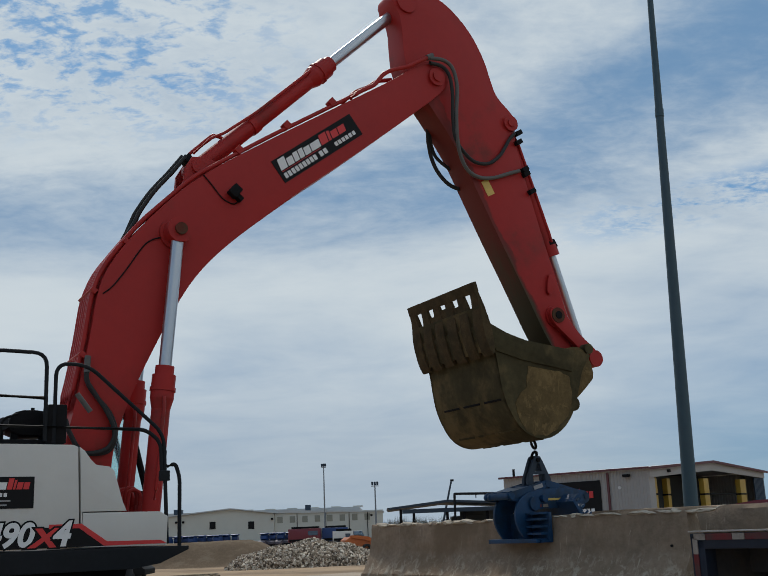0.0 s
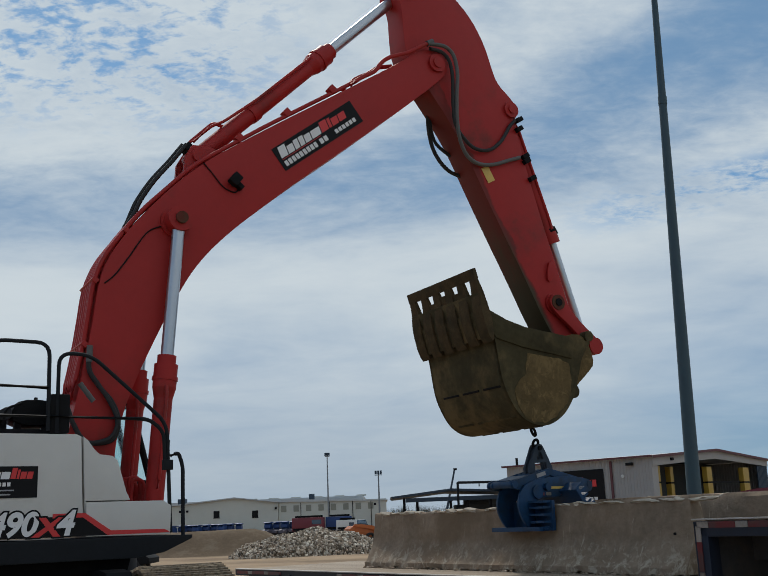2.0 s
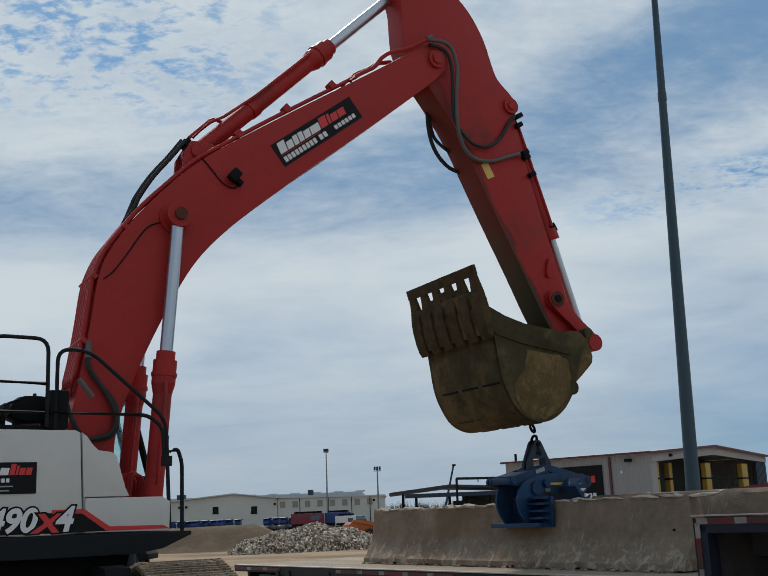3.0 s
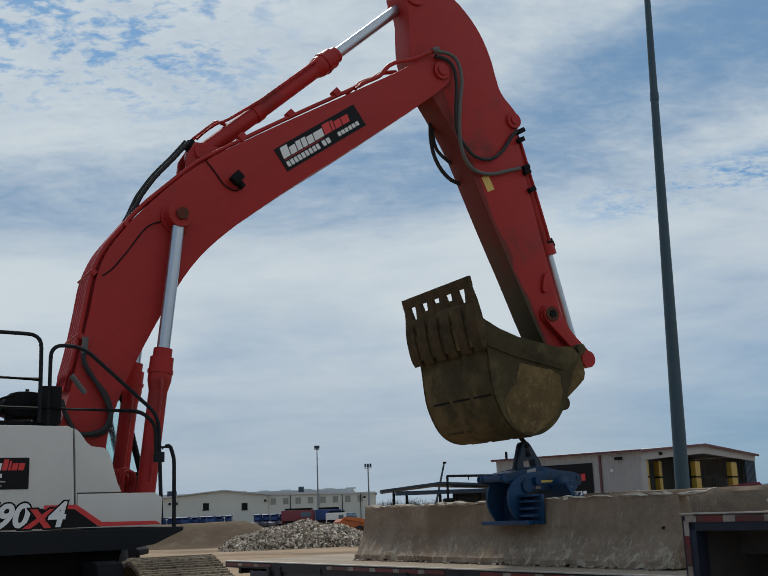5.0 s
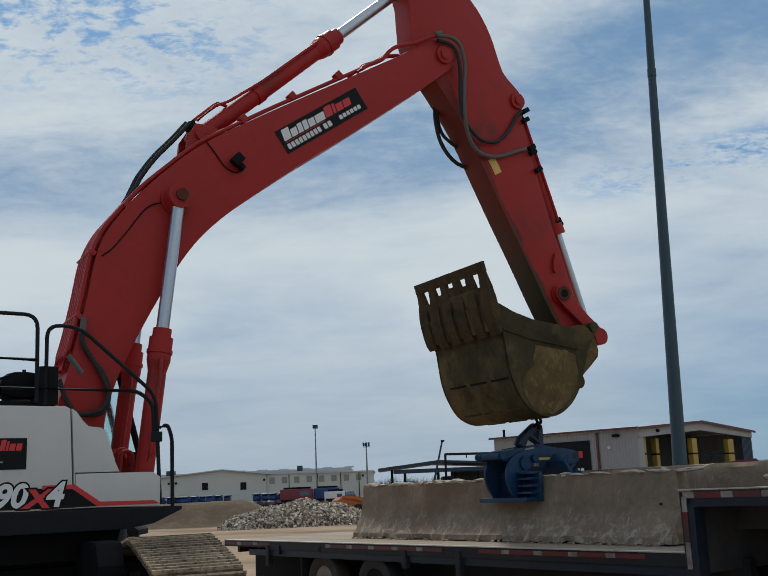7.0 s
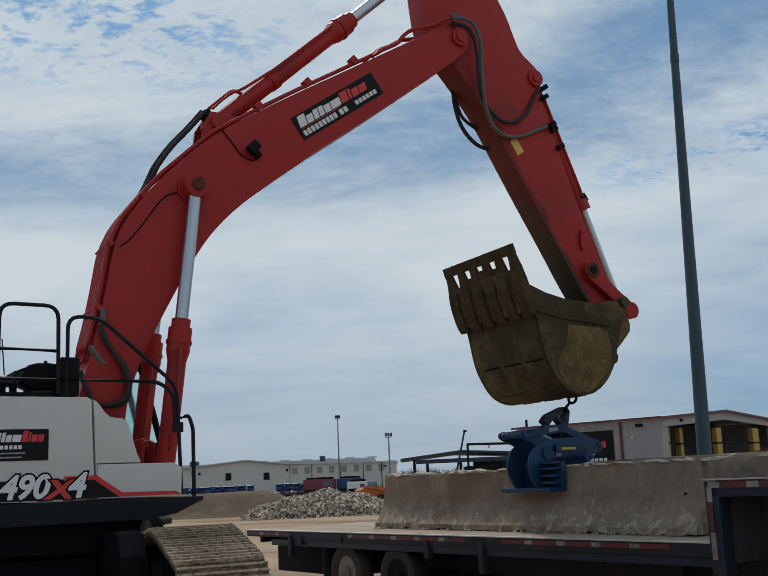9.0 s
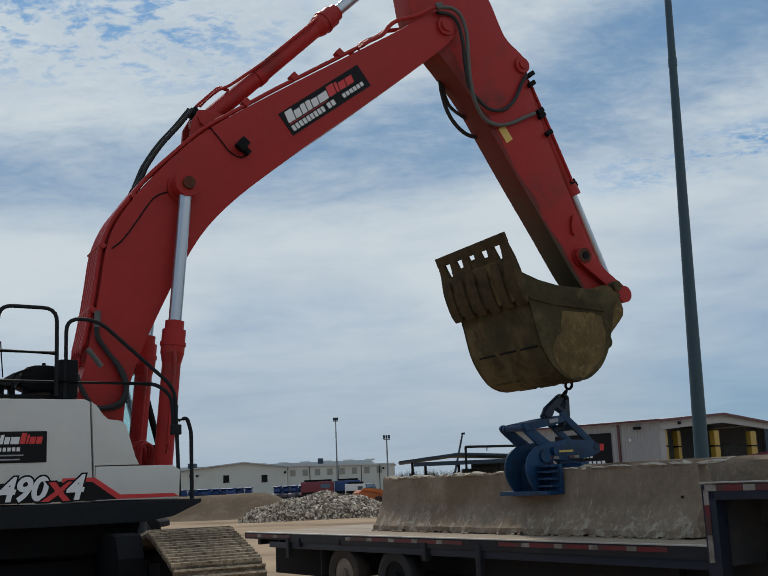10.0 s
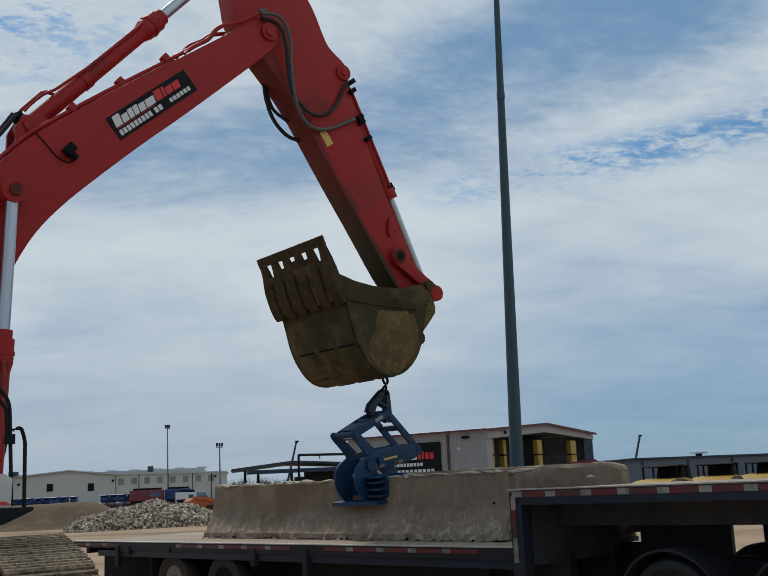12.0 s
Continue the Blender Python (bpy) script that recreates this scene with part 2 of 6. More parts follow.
def low_side_layered(source, name, layers):
    """A copy of a paint with ragged darker layers on the low side of a long member.

    Each layer: colour, start and full cover along x, reach up the sides."""
    mat = source.copy()
    mat.name = name
    nt = mat.node_tree
    nd, ln = nt.nodes, nt.links
    bs = next(n for n in nd if n.type == 'BSDF_PRINCIPLED')
    colour = bs.inputs["Base Color"].links[0].from_socket
    tc = nd.new("ShaderNodeTexCoord")
    sp = nd.new("ShaderNodeSeparateXYZ")
    ln.new(tc.outputs["Object"], sp.inputs[0])

    def op(kind, a, b, c=None):
        m = nd.new("ShaderNodeMath")
        m.operation = kind
        for k, v in enumerate((a, b, c)):
            if v is None:
                continue
            if isinstance(v, (int, float)):
                m.inputs[k].default_value = v
            else:
                ln.new(v, m.inputs[k])
        return m.outputs[0]

    def ramp(v, lo, hi, top=1.0):
        r = nd.new("ShaderNodeMapRange")
        r.interpolation_type = 'SMOOTHSTEP'
        r.inputs["From Min"].default_value, r.inputs["From Max"].default_value = lo, hi
        r.inputs["To Max"].default_value = top
        ln.new(v, r.inputs["Value"])
        return r.outputs[0]

    def blot(scale, stretch):
        mp = nd.new("ShaderNodeMapping")
        mp.inputs["Scale"].default_value = stretch
        ln.new(tc.outputs["Object"], mp.inputs[0])
        n = nd.new("ShaderNodeTexNoise")
        n.inputs["Scale"].default_value, n.inputs["Detail"].default_value, n.inputs["Roughness"].default_value = scale, 7.0, 0.68
        ln.new(mp.outputs[0], n.inputs["Vector"])
        return op('SUBTRACT', n.outputs["Fac"], 0.5)

    # height over the sloping underside
    over = op('MULTIPLY_ADD', sp.outputs[0], 0.068, op('ADD', sp.outputs[2], 0.115))
    for dirt, start, full, reach, cover in layers:
        along = ramp(op('MULTIPLY_ADD', blot(2.2, (0.7, 2.0, 2.0)), (full - start) * 1.6, sp.outputs[0]), start, full)
        side = ramp(op('MULTIPLY_ADD', blot(3.5, (0.6, 1.0, 1.0)), reach * 3.2, over), reach, reach - 0.05)
        mx = nd.new("ShaderNodeMix")
        mx.data_type = 'RGBA'
        ln.new(op('MULTIPLY', op('MULTIPLY', along, side), cover), mx.inputs[0])
        ln.new(colour, mx.inputs[6])
        mx.inputs[7].default_value = (*dirt, 1)
        colour = mx.outputs[2]
    ln.new(colour, bs.inputs["Base Color"])
    return mat


# first layer darkens the low side end to end, the other two are mud
STICK_RED = low_side_layered(RED, "grimy_red_paint", (
    ((0.085, 0.024, 0.018), -0.5, 0.6, 0.10, 0.72),
    ((0.075, 0.050, 0.028), 2.0, 3.3, 0.05, 0.85),
    ((0.055, 0.046, 0.024), 2.9, 3.7, 0.06, 0.92)))
BLUE = material("blue_paint", (0.008, 0.048, 0.122), 0.5, vary=0.3, scale=3, dirt=(0.014, 0.030, 0.052), dirt_amount=0.48, dirt_scale=3.0, bump=0.05, spec=0.3)
CONCRETE = material("old_concrete", (0.285, 0.216, 0.155), 0.95, vary=0.34, scale=1.3, dirt=(0.19, 0.135, 0.088), dirt_amount=0.46, dirt_scale=0.9, bump=1.0, bump_scale=18, spec=0.1, streak=(0.52, 0.45, 0.35))
# paler than CONCRETE: broken faces, and the lit rim of the crest put into colour
CHIP = material("lit_broken_concrete", (0.43, 0.375, 0.30), 0.95, vary=0.3, scale=6, bump=0.8, bump_scale=30, spec=0.1)
DIRT = material("dirt_ground", (0.385, 0.275, 0.178), 0.97, vary=0.34, scale=0.5, dirt=(0.19, 0.135, 0.088), dirt_amount=0.52, dirt_scale=0.25, bump=0.8, bump_scale=5, spec=0.1, stretch=(0.55, 1.35, 1))
SOIL = material("brown_soil", (0.135, 0.096, 0.063), 0.97, vary=0.3, scale=1.2, dirt=(0.18, 0.14, 0.10), dirt_amount=0.25, bump=0.8, bump_scale=6, spec=0.1)
STEEL = material("trailer_steel", (0.022, 0.023, 0.028), 0.6, vary=0.3, scale=2, dirt=(0.05, 0.042, 0.036), dirt_amount=0.25, bump=0.12, spec=0.25)
NAVY = material("navy_paint", (0.017, 0.024, 0.040), 0.5, vary=0.2, dirt=(0.035, 0.033, 0.038), dirt_amount=0.25, bump=0.06, spec=0.3)
WOOD = material("grey_planks", (0.33, 0.258, 0.185), 0.85, vary=0.25, scale=2, bump=0.3, stretch=(1, 6, 1), random_tone=0.15)
# dusty steel, base raised to make up for the deep shade around it
LIFTED_STEEL = material("dusty_lifted_steel", (0.062, 0.062, 0.064), 0.85, vary=0.3, scale=2, dirt=(0.10, 0.088, 0.075), dirt_amount=0.35, bump=0.15, spec=0.15)
TYRE = material("dusty_tyre", (0.055, 0.047, 0.040), 0.9, vary=0.3, scale=5, dirt=(0.10, 0.08, 0.06), dirt_amount=0.4, bump=0.2, spec=0.15)
ALU = material("aluminium_edge", (0.50, 0.465, 0.425), 0.45, metal=0.4, vary=0.12, bump=0.05)
TAPE_R = material("red_reflector", (0.15, 0.013, 0.016), 0.5, vary=0.25, scale=8, dirt=(0.06, 0.03, 0.028), dirt_amount=0.55, dirt_scale=4, bump=0.0)
TAPE_W = material("white_reflector", (0.34, 0.30, 0.265), 0.5, vary=0.25, scale=8, dirt=(0.13, 0.105, 0.085), dirt_amount=0.58, dirt_scale=4, bump=0.0)
SHOE = material("track_steel", (0.40, 0.295, 0.195), 0.85, metal=0.05, vary=0.5, scale=6, dirt=(0.05, 0.04, 0.03), dirt_amount=0.4, dirt_scale=22, bump=0.8, random_tone=0.35, spec=0.2)
PLATE = material("dark_track_plate", (0.115, 0.083, 0.056), 0.85, metal=0.05, vary=0.5, scale=6, dirt=(0.36, 0.285, 0.20), dirt_amount=0.42, dirt_scale=14, bump=0.8, random_tone=0.35, spec=0.2)
HUB = material("dusty_rim", (0.25, 0.205, 0.16), 0.8, metal=0.1, vary=0.3, scale=6, dirt=(0.09, 0.07, 0.055), dirt_amount=0.4, bump=0.2)
# grey lightened so that the colour carries the haze over the far masts
MAST = material("hazed_grey_mast", (0.20, 0.22, 0.24), 0.6, vary=0.1, bump=0.0)
POLE = material("galvanised_pole", (0.041, 0.076, 0.096), 0.6, metal=0.2, vary=0.12, scale=1, bump=0.03)
SIDING = material("grey_siding", (0.33, 0.315, 0.30), 0.65, vary=0.08, scale=0.3, bump=0.05)
CREAM = material("cream_siding", (0.52, 0.52, 0.47), 0.65, vary=0.06, scale=0.1, bump=0.05)
ROOF = material("metal_roof", (0.44, 0.46, 0.47), 0.5, vary=0.08, scale=0.2, bump=0.03)
MAROON = material("maroon_trim", (0.105, 0.032, 0.036), 0.6, vary=0.1, bump=0.02)
# near-black tone that puts the dimness under roofs into the colour
DARKIN = material("dark_interior", (0.05, 0.055, 0.055), 0.8, vary=0.25, scale=0.5, bump=0.05)
YELLOW = material("yellow_paint", (0.40, 0.245, 0.03), 0.55, vary=0.12, scale=0.8, bump=0.03)
STEELBLUE = material("blue_grey_steel", (0.035, 0.052, 0.075), 0.6, vary=0.15, bump=0.03, spec=0.25)
ORANGE = material("orange_paint", (0.45, 0.11, 0.02), 0.5, vary=0.2, dirt=(0.2, 0.09, 0.04), dirt_amount=0.35, bump=0.05)
CARBLUE = material("blue_car_paint", (0.012, 0.04, 0.14), 0.5, vary=0.1, bump=0.0, random_tone=0.3)
UTIL = material("dusty_mauve_paint", (0.085, 0.075, 0.10), 0.6, vary=0.25, scale=2, dirt=(0.16, 0.13, 0.11), dirt_amount=0.3, bump=0.05)
CARWHITE = material("white_car_paint", (0.62, 0.62, 0.60), 0.3, vary=0.05, bump=0.0)
CARRED = material("dark_red_car_paint", (0.16, 0.02, 0.03), 0.35, vary=0.1, bump=0.0)
BLUEWALL = material("blue_grey_siding", (0.105, 0.135, 0.165), 0.6, vary=0.12, scale=0.2, bump=0.05)
PANEL = material("olive_panel", (0.24, 0.24, 0.20), 0.6, vary=0.15, scale=0.3, bump=0.05)
GLASS = material("dark_glass", (0.10, 0.13, 0.17), 0.12, metal=0.5, vary=0.1, bump=0.0, spec=0.8)
PANE = material("tinted_pane", (0.72, 0.90, 0.88), 0.05, vary=0.02, bump=0.0)
PANE.node_tree.nodes["Principled BSDF"].inputs["Transmission Weight"].default_value = 1.0
INK_W = material("white_ink", (0.72, 0.72, 0.72), 0.5, vary=0.04, bump=0.0)
INK_R = material("red_ink", (0.60, 0.03, 0.03), 0.5, vary=0.04, bump=0.0)
INK_G = material("grey_ink", (0.30, 0.30, 0.31), 0.5, vary=0.04, bump=0.0)
DECAL = material("black_decal", (0.008, 0.008, 0.009), 0.5, vary=0.1, bump=0.0, spec=0.15)
DECAL_Y = material("yellow_decal", (0.62, 0.42, 0.10), 0.5, vary=0.15, scale=9, bump=0.0)
LEAF = material("bare_brush", (0.10, 0.10, 0.08), 0.9, vary=0.3, bump=0.0)
STONE = bpy.data.materials.new("rubble_stone")


def make_stone():
    mt = STONE
    mt.use_nodes = True
    nd, ln = mt.node_tree.nodes, mt.node_tree.links
    bs = nd["Principled BSDF"]
    g = nd.new("ShaderNodeNewGeometry")
    r = nd.new("ShaderNodeValToRGB")
    r.color_ramp.elements[0].color, r.color_ramp.elements[1].color = (0.10, 0.072, 0.05, 1), (0.95, 0.84, 0.69, 1)
    e = r.color_ramp.elements.new(0.5)
    e.color = (0.50, 0.385, 0.275, 1)
    n = nd.new("ShaderNodeTexNoise")
    n.inputs["Scale"].default_value = 7
    mx = nd.new("ShaderNodeMix")
    mx.data_type, mx.blend_type = 'RGBA', 'MULTIPLY'
    mx.inputs[0].default_value = 0.5
    ln.new(g.outputs["Random Per Island"], r.inputs[0]), ln.new(r.outputs[0], mx.inputs[6]), ln.new(n.outputs["Fac"], mx.inputs[7])
    ln.new(mx.outputs[2], bs.inputs["Base Color"])
    bs.inputs["Roughness"].default_value = 0.95


make_stone()


# ---- building helpers ----
def mesh_from(bm, name, mat):
    me = bpy.data.meshes.new(name)
    bm.normal_update()
    bm.to_mesh(me)
    bm.free()
    me.materials.append(mat)
    return me


def part(name, bm, mat, parent=None, label=""):
    """One mesh object, under a thing or a part."""
    ob = new(name, mesh_from(bm, name, mat))
    if parent:
        ob.parent = parent
    if label:
        ob["label"] = label
    return ob


def shared(name, me, parent, m):
    ob = new(name, me)
    ob.parent = parent
    ob.matrix_basis = m
    return ob


def empty(name, m, label, category, group="", kind=""):
    ob = new(name)
    ob.matrix_basis = m
    return tagged(ob, label, category, group, kind)


def smooth(bm, limit=35):
    for f in bm.faces:
        f.smooth = True
    for e in bm.edges:
        if len(e.link_faces) == 2 and e.calc_face_angle(0) > radians(limit):
            e.smooth = False
    return bm


def box(x0, x1, y0, y1, z0, z1, bev=0.0, bm=None):
    own = bm is None
    b = bmesh.new()
    bmesh.ops.create_cube(b, size=1)
    bmesh.ops.transform(b, matrix=Matrix.Translation(((x0 + x1) / 2, (y0 + y1) / 2, (z0 + z1) / 2)) @ Matrix.Diagonal((x1 - x0, y1 - y0, z1 - z0, 1)), verts=b.verts)
    if bev:
        bmesh.ops.bevel(b, geom=b.edges[:], offset=bev, segments=2, affect='EDGES', profile=0.7)
        smooth(b, 50)
    if own:
        return b
    return merge(bm, b)


def merge(bm, b):
    me = bpy.data.meshes.new("tmp")
    b.to_mesh(me)
    b.free()
    bm.from_mesh(me)
    bpy.data.meshes.remove(me)
    return bm


def prism(points, y0, y1, bev=0.0, bm=None):
    """An outline in x and z, drawn out along y."""
    b = bmesh.new()
    vs = [b.verts.new((x, y0, z)) for x, z in points]
    f = b.faces.new(vs)
    r = bmesh.ops.extrude_face_region(b, geom=[f])
    bmesh.ops.translate(b, vec=(0, y1 - y0, 0), verts=[v for v in r["geom"] if isinstance(v, bmesh.types.BMVert)])
    bmesh.ops.recalc_face_normals(b, faces=b.faces)
    if bev:
        es = [e for e in b.edges if e.calc_face_angle(0) > radians(30)]
        bmesh.ops.bevel(b, geom=es, offset=bev, segments=2, affect='EDGES', profile=0.7)
    smooth(b, 28)
    return b if bm is None else merge(bm, b)


def rounded(points, n=2):
    """Chaikin smoothing of a closed outline."""
    p = [Vector(q) for q in points]
    for _ in range(n):
        q = []
        for i in range(len(p)):
            a, b = p[i], p[(i + 1) % len(p)]
            q += [a * 0.75 + b * 0.25, a * 0.25 + b * 0.75]
        p = q
    return [tuple(v) for v in p]


def rod(a, b, r, r2=None, n=20, bm=None):
    a, b = Vector(a), Vector(b)
    m = bmesh.new()
    bmesh.ops.create_cone(m, cap_ends=True, segments=n, radius1=r, radius2=r if r2 is None else r2, depth=(b - a).length)
    rot = (b - a).to_track_quat('Z', 'Y').to_matrix().to_4x4()
    bmesh.ops.transform(m, matrix=Matrix.Translation((a + b) / 2) @ rot, verts=m.verts)
    smooth(m, 40)
    return m if bm is None else merge(bm, m)


def curve_points(pts, n=8, closed=False):
    p = [Vector(q) for q in pts]
    out = []
    for i in range(len(p) - 1):
        a, b, c, d = p[max(i - 1, 0)], p[i], p[i + 1], p[min(i + 2, len(p) - 1)]
        for k in range(n):
            t = k / n
            out.append(0.5 * ((2 * b) + (c - a) * t + (2 * a - 5 * b + 4 * c - d) * t * t + (3 * b - a - 3 * c + d) * t ** 3))
    out.append(p[-1])
    return out


def tube(pts, r, n=10, bm=None, closed=False):
    """A round tube along points."""
    b = bmesh.new()
    pts = [Vector(p) for p in pts]
    rings = []
    cnt = len(pts)
    up = Vector((0.13, 0.2, 0.97))
    for i, p in enumerate(pts):
        if closed:
            tg = pts[(i + 1) % cnt] - pts[i - 1]
        else:
            tg = pts[min(i + 1, cnt - 1)] - pts[max(i - 1, 0)]
        tg.normalize()
        s = tg.cross(up)
        if s.length < 0.1:
            s = tg.cross(Vector((1, 0.1, 0)))
        s.normalize()
        w = s.cross(tg)
        if rings:
            first = rings[-1][0].co - pts[i - 1]
            first = first - tg * first.dot(tg)
            s = first.normalized()
            w = tg.cross(s)
        rings.append([b.verts.new(p + (s * math.cos(k * 2 * math.pi / n) + w * math.sin(k * 2 * math.pi / n)) * r) for k in range(n)])
    for i in range(cnt if closed else cnt - 1):
        A, B = rings[i], rings[(i + 1) % cnt]
        for k in range(n):
            b.faces.new((A[k], A[(k + 1) % n], B[(k + 1) % n], B[k]))
    if not closed:
        b.faces.new(rings[0][::-1]), b.faces.new(rings[-1])
    bmesh.ops.recalc_face_normals(b, faces=b.faces)
    smooth(b, 50)
    return b if bm is None else merge(bm, b)


def bent(pts, r=0.12, n=5):
    """A polyline with its corners rounded."""
    p = [Vector(q) for q in pts]
    out = [p[0]]
    for i in range(1, len(p) - 1):
        a, b, c = p[i - 1], p[i], p[i + 1]
        ra = min(r, (a - b).length * 0.45, (c - b).length * 0.45)
        s, e = b + (a - b).normalized() * ra, b + (c - b).normalized() * ra
        for k in range(n + 1):
            t = k / n
            out.append(s * (1 - t) ** 2 + b * 2 * t * (1 - t) + e * t * t)
    out.append(p[-1])
    return out


def wheel_mesh(r, w, n=28):
    """A tyre lying across y, with a rounded shoulder."""
    prof = [(r * 0.58, -w * 0.40), (r * 0.80, -w * 0.50), (r * 0.95, -w * 0.46), (r, -w * 0.33), (r, w * 0.33), (r * 0.95, w * 0.46), (r * 0.80, w * 0.50), (r * 0.58, w * 0.40)]
    b = bmesh.new()
    rings = [[b.verts.new((q * math.cos(k * 2 * math.pi / n), y, q * math.sin(k * 2 * math.pi / n))) for q, y in prof] for k in range(n)]
    for k in range(n):
        A, B = rings[k], rings[(k + 1) % n]
        for i in range(len(prof)):
            j = (i + 1) % len(prof)
            b.faces.new((A[i], A[j], B[j], B[i]))
    bmesh.ops.recalc_face_normals(b, faces=b.faces)
    return smooth(b, 40)


def lettering(name, text, size, mat, parent, m, depth=0.002, shear=0.0, squeeze=1.0, bold=0.0):
    c = bpy.data.curves.new(name, 'FONT')
    c.body, c.size, c.extrude, c.shear, c.offset = text, size, depth, shear, bold
    c.align_x, c.align_y = 'CENTER', 'CENTER'
    ob = new(name, c)
    dg = bpy.context.evaluated_depsgraph_get()
    me = bpy.data.meshes.new_from_object(ob.evaluated_get(dg))
    bpy.data.objects.remove(ob)
    me.materials.clear()
    me.materials.append(mat)
    me.transform(Matrix.Diagonal((squeeze, 1, 1, 1)))
    t = new(name, me)
    t.parent, t.matrix_basis = parent, m
    return t


# ---- ground ----
def ground():
    b = bmesh.new()
    xs = [-2500, -400, -120, -60] + [-40 + i * 2 for i in range(51)] + [80, 140, 420, 2500]
    ys = [-300, -40, -10] + [i * 2 for i in range(0, 48)] + [110, 140, 200, 400, 3000]
    grid = []
    for y in ys:
        line = []
        for x in xs:
            z = 0.0
            if -50 < x < 65 and 14 < y < 100:
                z = 0.10 * noise.noise(Vector((x * 0.15, y * 0.15, 0))) + 0.03 * noise.noise(Vector((x * 0.9, y * 0.5, 4)))
            line.append(b.verts.new((x, y, z)))
        grid.append(line)
    for j in range(len(ys) - 1):
        for i in range(len(xs) - 1):
            b.faces.new((grid[j][i], grid[j][i + 1], grid[j + 1][i + 1], grid[j + 1][i]))
    smooth(b, 60)
    ob = part("ground", b, DIRT)
    tagged(ob, "dusty tan dirt yard with wheel ruts", "ground", kind="structure")


ground()

# ---- excavator ----
YAW = 28.7
EX = Vector((-3.216, 11.091, 0.0))
FOOT = (0.10, 2.50)
BOOM_LEN, STICK_LEN = 7.04, 4.38
HOUSE_Z = 1.68


def excavator():
    ex = empty("excavator", pose(EX.x, EX.y, 0, 0, 0, YAW),
               "large red and white crawler excavator with raised boom and muddy bucket", "excavator")
    P = {}
    # upper body: side panels, counterweight, deck
    part("deck_frame", prism([(-3.6, 1.48), (0.15, 1.48), (0.42, 1.52), (0.70, 1.64), (0.70, 1.675), (-3.6, 1.69)], -1.54, 1.5, 0.01), RAIL, ex, "black deck frame")
    part("side_panel", prism([(-2.2, 1.70), (-0.335, 1.70), (-0.375, 2.625), (-0.42, 2.645), (-2.2, 2.66)], -1.5, -0.62, 0.02), WHITE, ex)
    part("side_cover", prism([(-0.322, 1.70), (-0.322, 2.02), (0.10, 2.02), (0.06, 2.10), (-0.03, 2.40), (-0.08, 2.44), (-0.20, 2.455), (-0.25, 2.50), (-0.315, 2.59), (-0.362, 2.625), (-0.35, 2.4)][::-1], -1.5, -0.62, 0.012), WHITE, ex)
    part("tool_box", prism([(-0.318, 1.695), (0.49, 1.685), (0.50, 1.96), (0.42, 2.008), (-0.318, 2.012)], -1.502, -0.62, 0.012), WHITE, ex)
    part("counterweight", prism(rounded([(-3.7, 1.55), (-2.24, 1.55), (-2.24, 2.75), (-3.6, 2.72), (-3.85, 2.2)], 2), -1.5, 1.5, 0.02), WHITE, ex)
    part("engine_hood", box(-2.2, -0.7, -0.6, 1.5, 1.7, 2.72, 0.05), RED, ex)
    cab = part("cab", prism([(0.0, 1.7), (0.92, 1.7), (0.95, 2.3), (0.0, 2.35)], 0.62, 1.5, 0.03), BLACK, ex, "dark operator cab with tinted panes")
    part("cab_roof", box(0.0, 0.72, 0.62, 1.5, 3.18, 3.28, 0.03), BLACK, cab)
    for x0, z0, x1, z1 in ((0.05, 2.3, 0.05, 3.2), (0.90, 2.3, 0.66, 3.2)):
        for y in (0.66, 1.46):
            part("pillar", rod((x0, y, z0), (x1, y, z1), 0.04, n=8), BLACK, cab)
    for y in (0.655, 1.455):
        part("pane", prism([(0.06, 2.36), (0.88, 2.31), (0.65, 3.17), (0.06, 3.17)], y, y + 0.008), PANE, cab)
    # stripe and model number on the panel
    part("stripe", prism([(-2.2, 1.705), (-0.10, 1.703), (-0.335, 1.885), (-2.2, 1.885)], -1.5035, -1.499), DECAL, ex, "black stripe along the side")
    part("red_line", prism([(-0.62, 1.912), (-0.325, 1.912), (-0.085, 1.745), (0.43, 1.738), (0.49, 1.705), (-0.115, 1.705), (-0.345, 1.872), (-0.62, 1.872)], -1.507, -1.5036), INK_R, ex, "red edge of the stripe")
    for name, text, x, z, size, mat, sq in (("model_number", "490", -0.980, 1.815, 0.29, INK_W, 0.97), ("model_letter", "X", -0.675, 1.785, 0.225, INK_R, 1.30), ("model_digit", "4", -0.52, 1.815, 0.305, INK_W, 0.98)):
        k = {"490": 0, "X": 1, "4": 2}[text] * 0.004
        lettering(name + "_edge", text, size, DECAL, ex, pose(x, -1.5095 - k, z, 90), shear=0.25, bold=0.026, squeeze=sq, depth=0.0015)
        lettering(name, text, size, mat, ex, pose(x, -1.5115 - k, z, 90), shear=0.25, bold=0.010, squeeze=sq, depth=0.0015)
    # company plate on the side panel
    pl = part("company_plate", box(-1.45, -0.765, -1.506, -1.4995, 2.065, 2.35), DECAL, ex, "black plate with white and red bars")
    x = -1.335
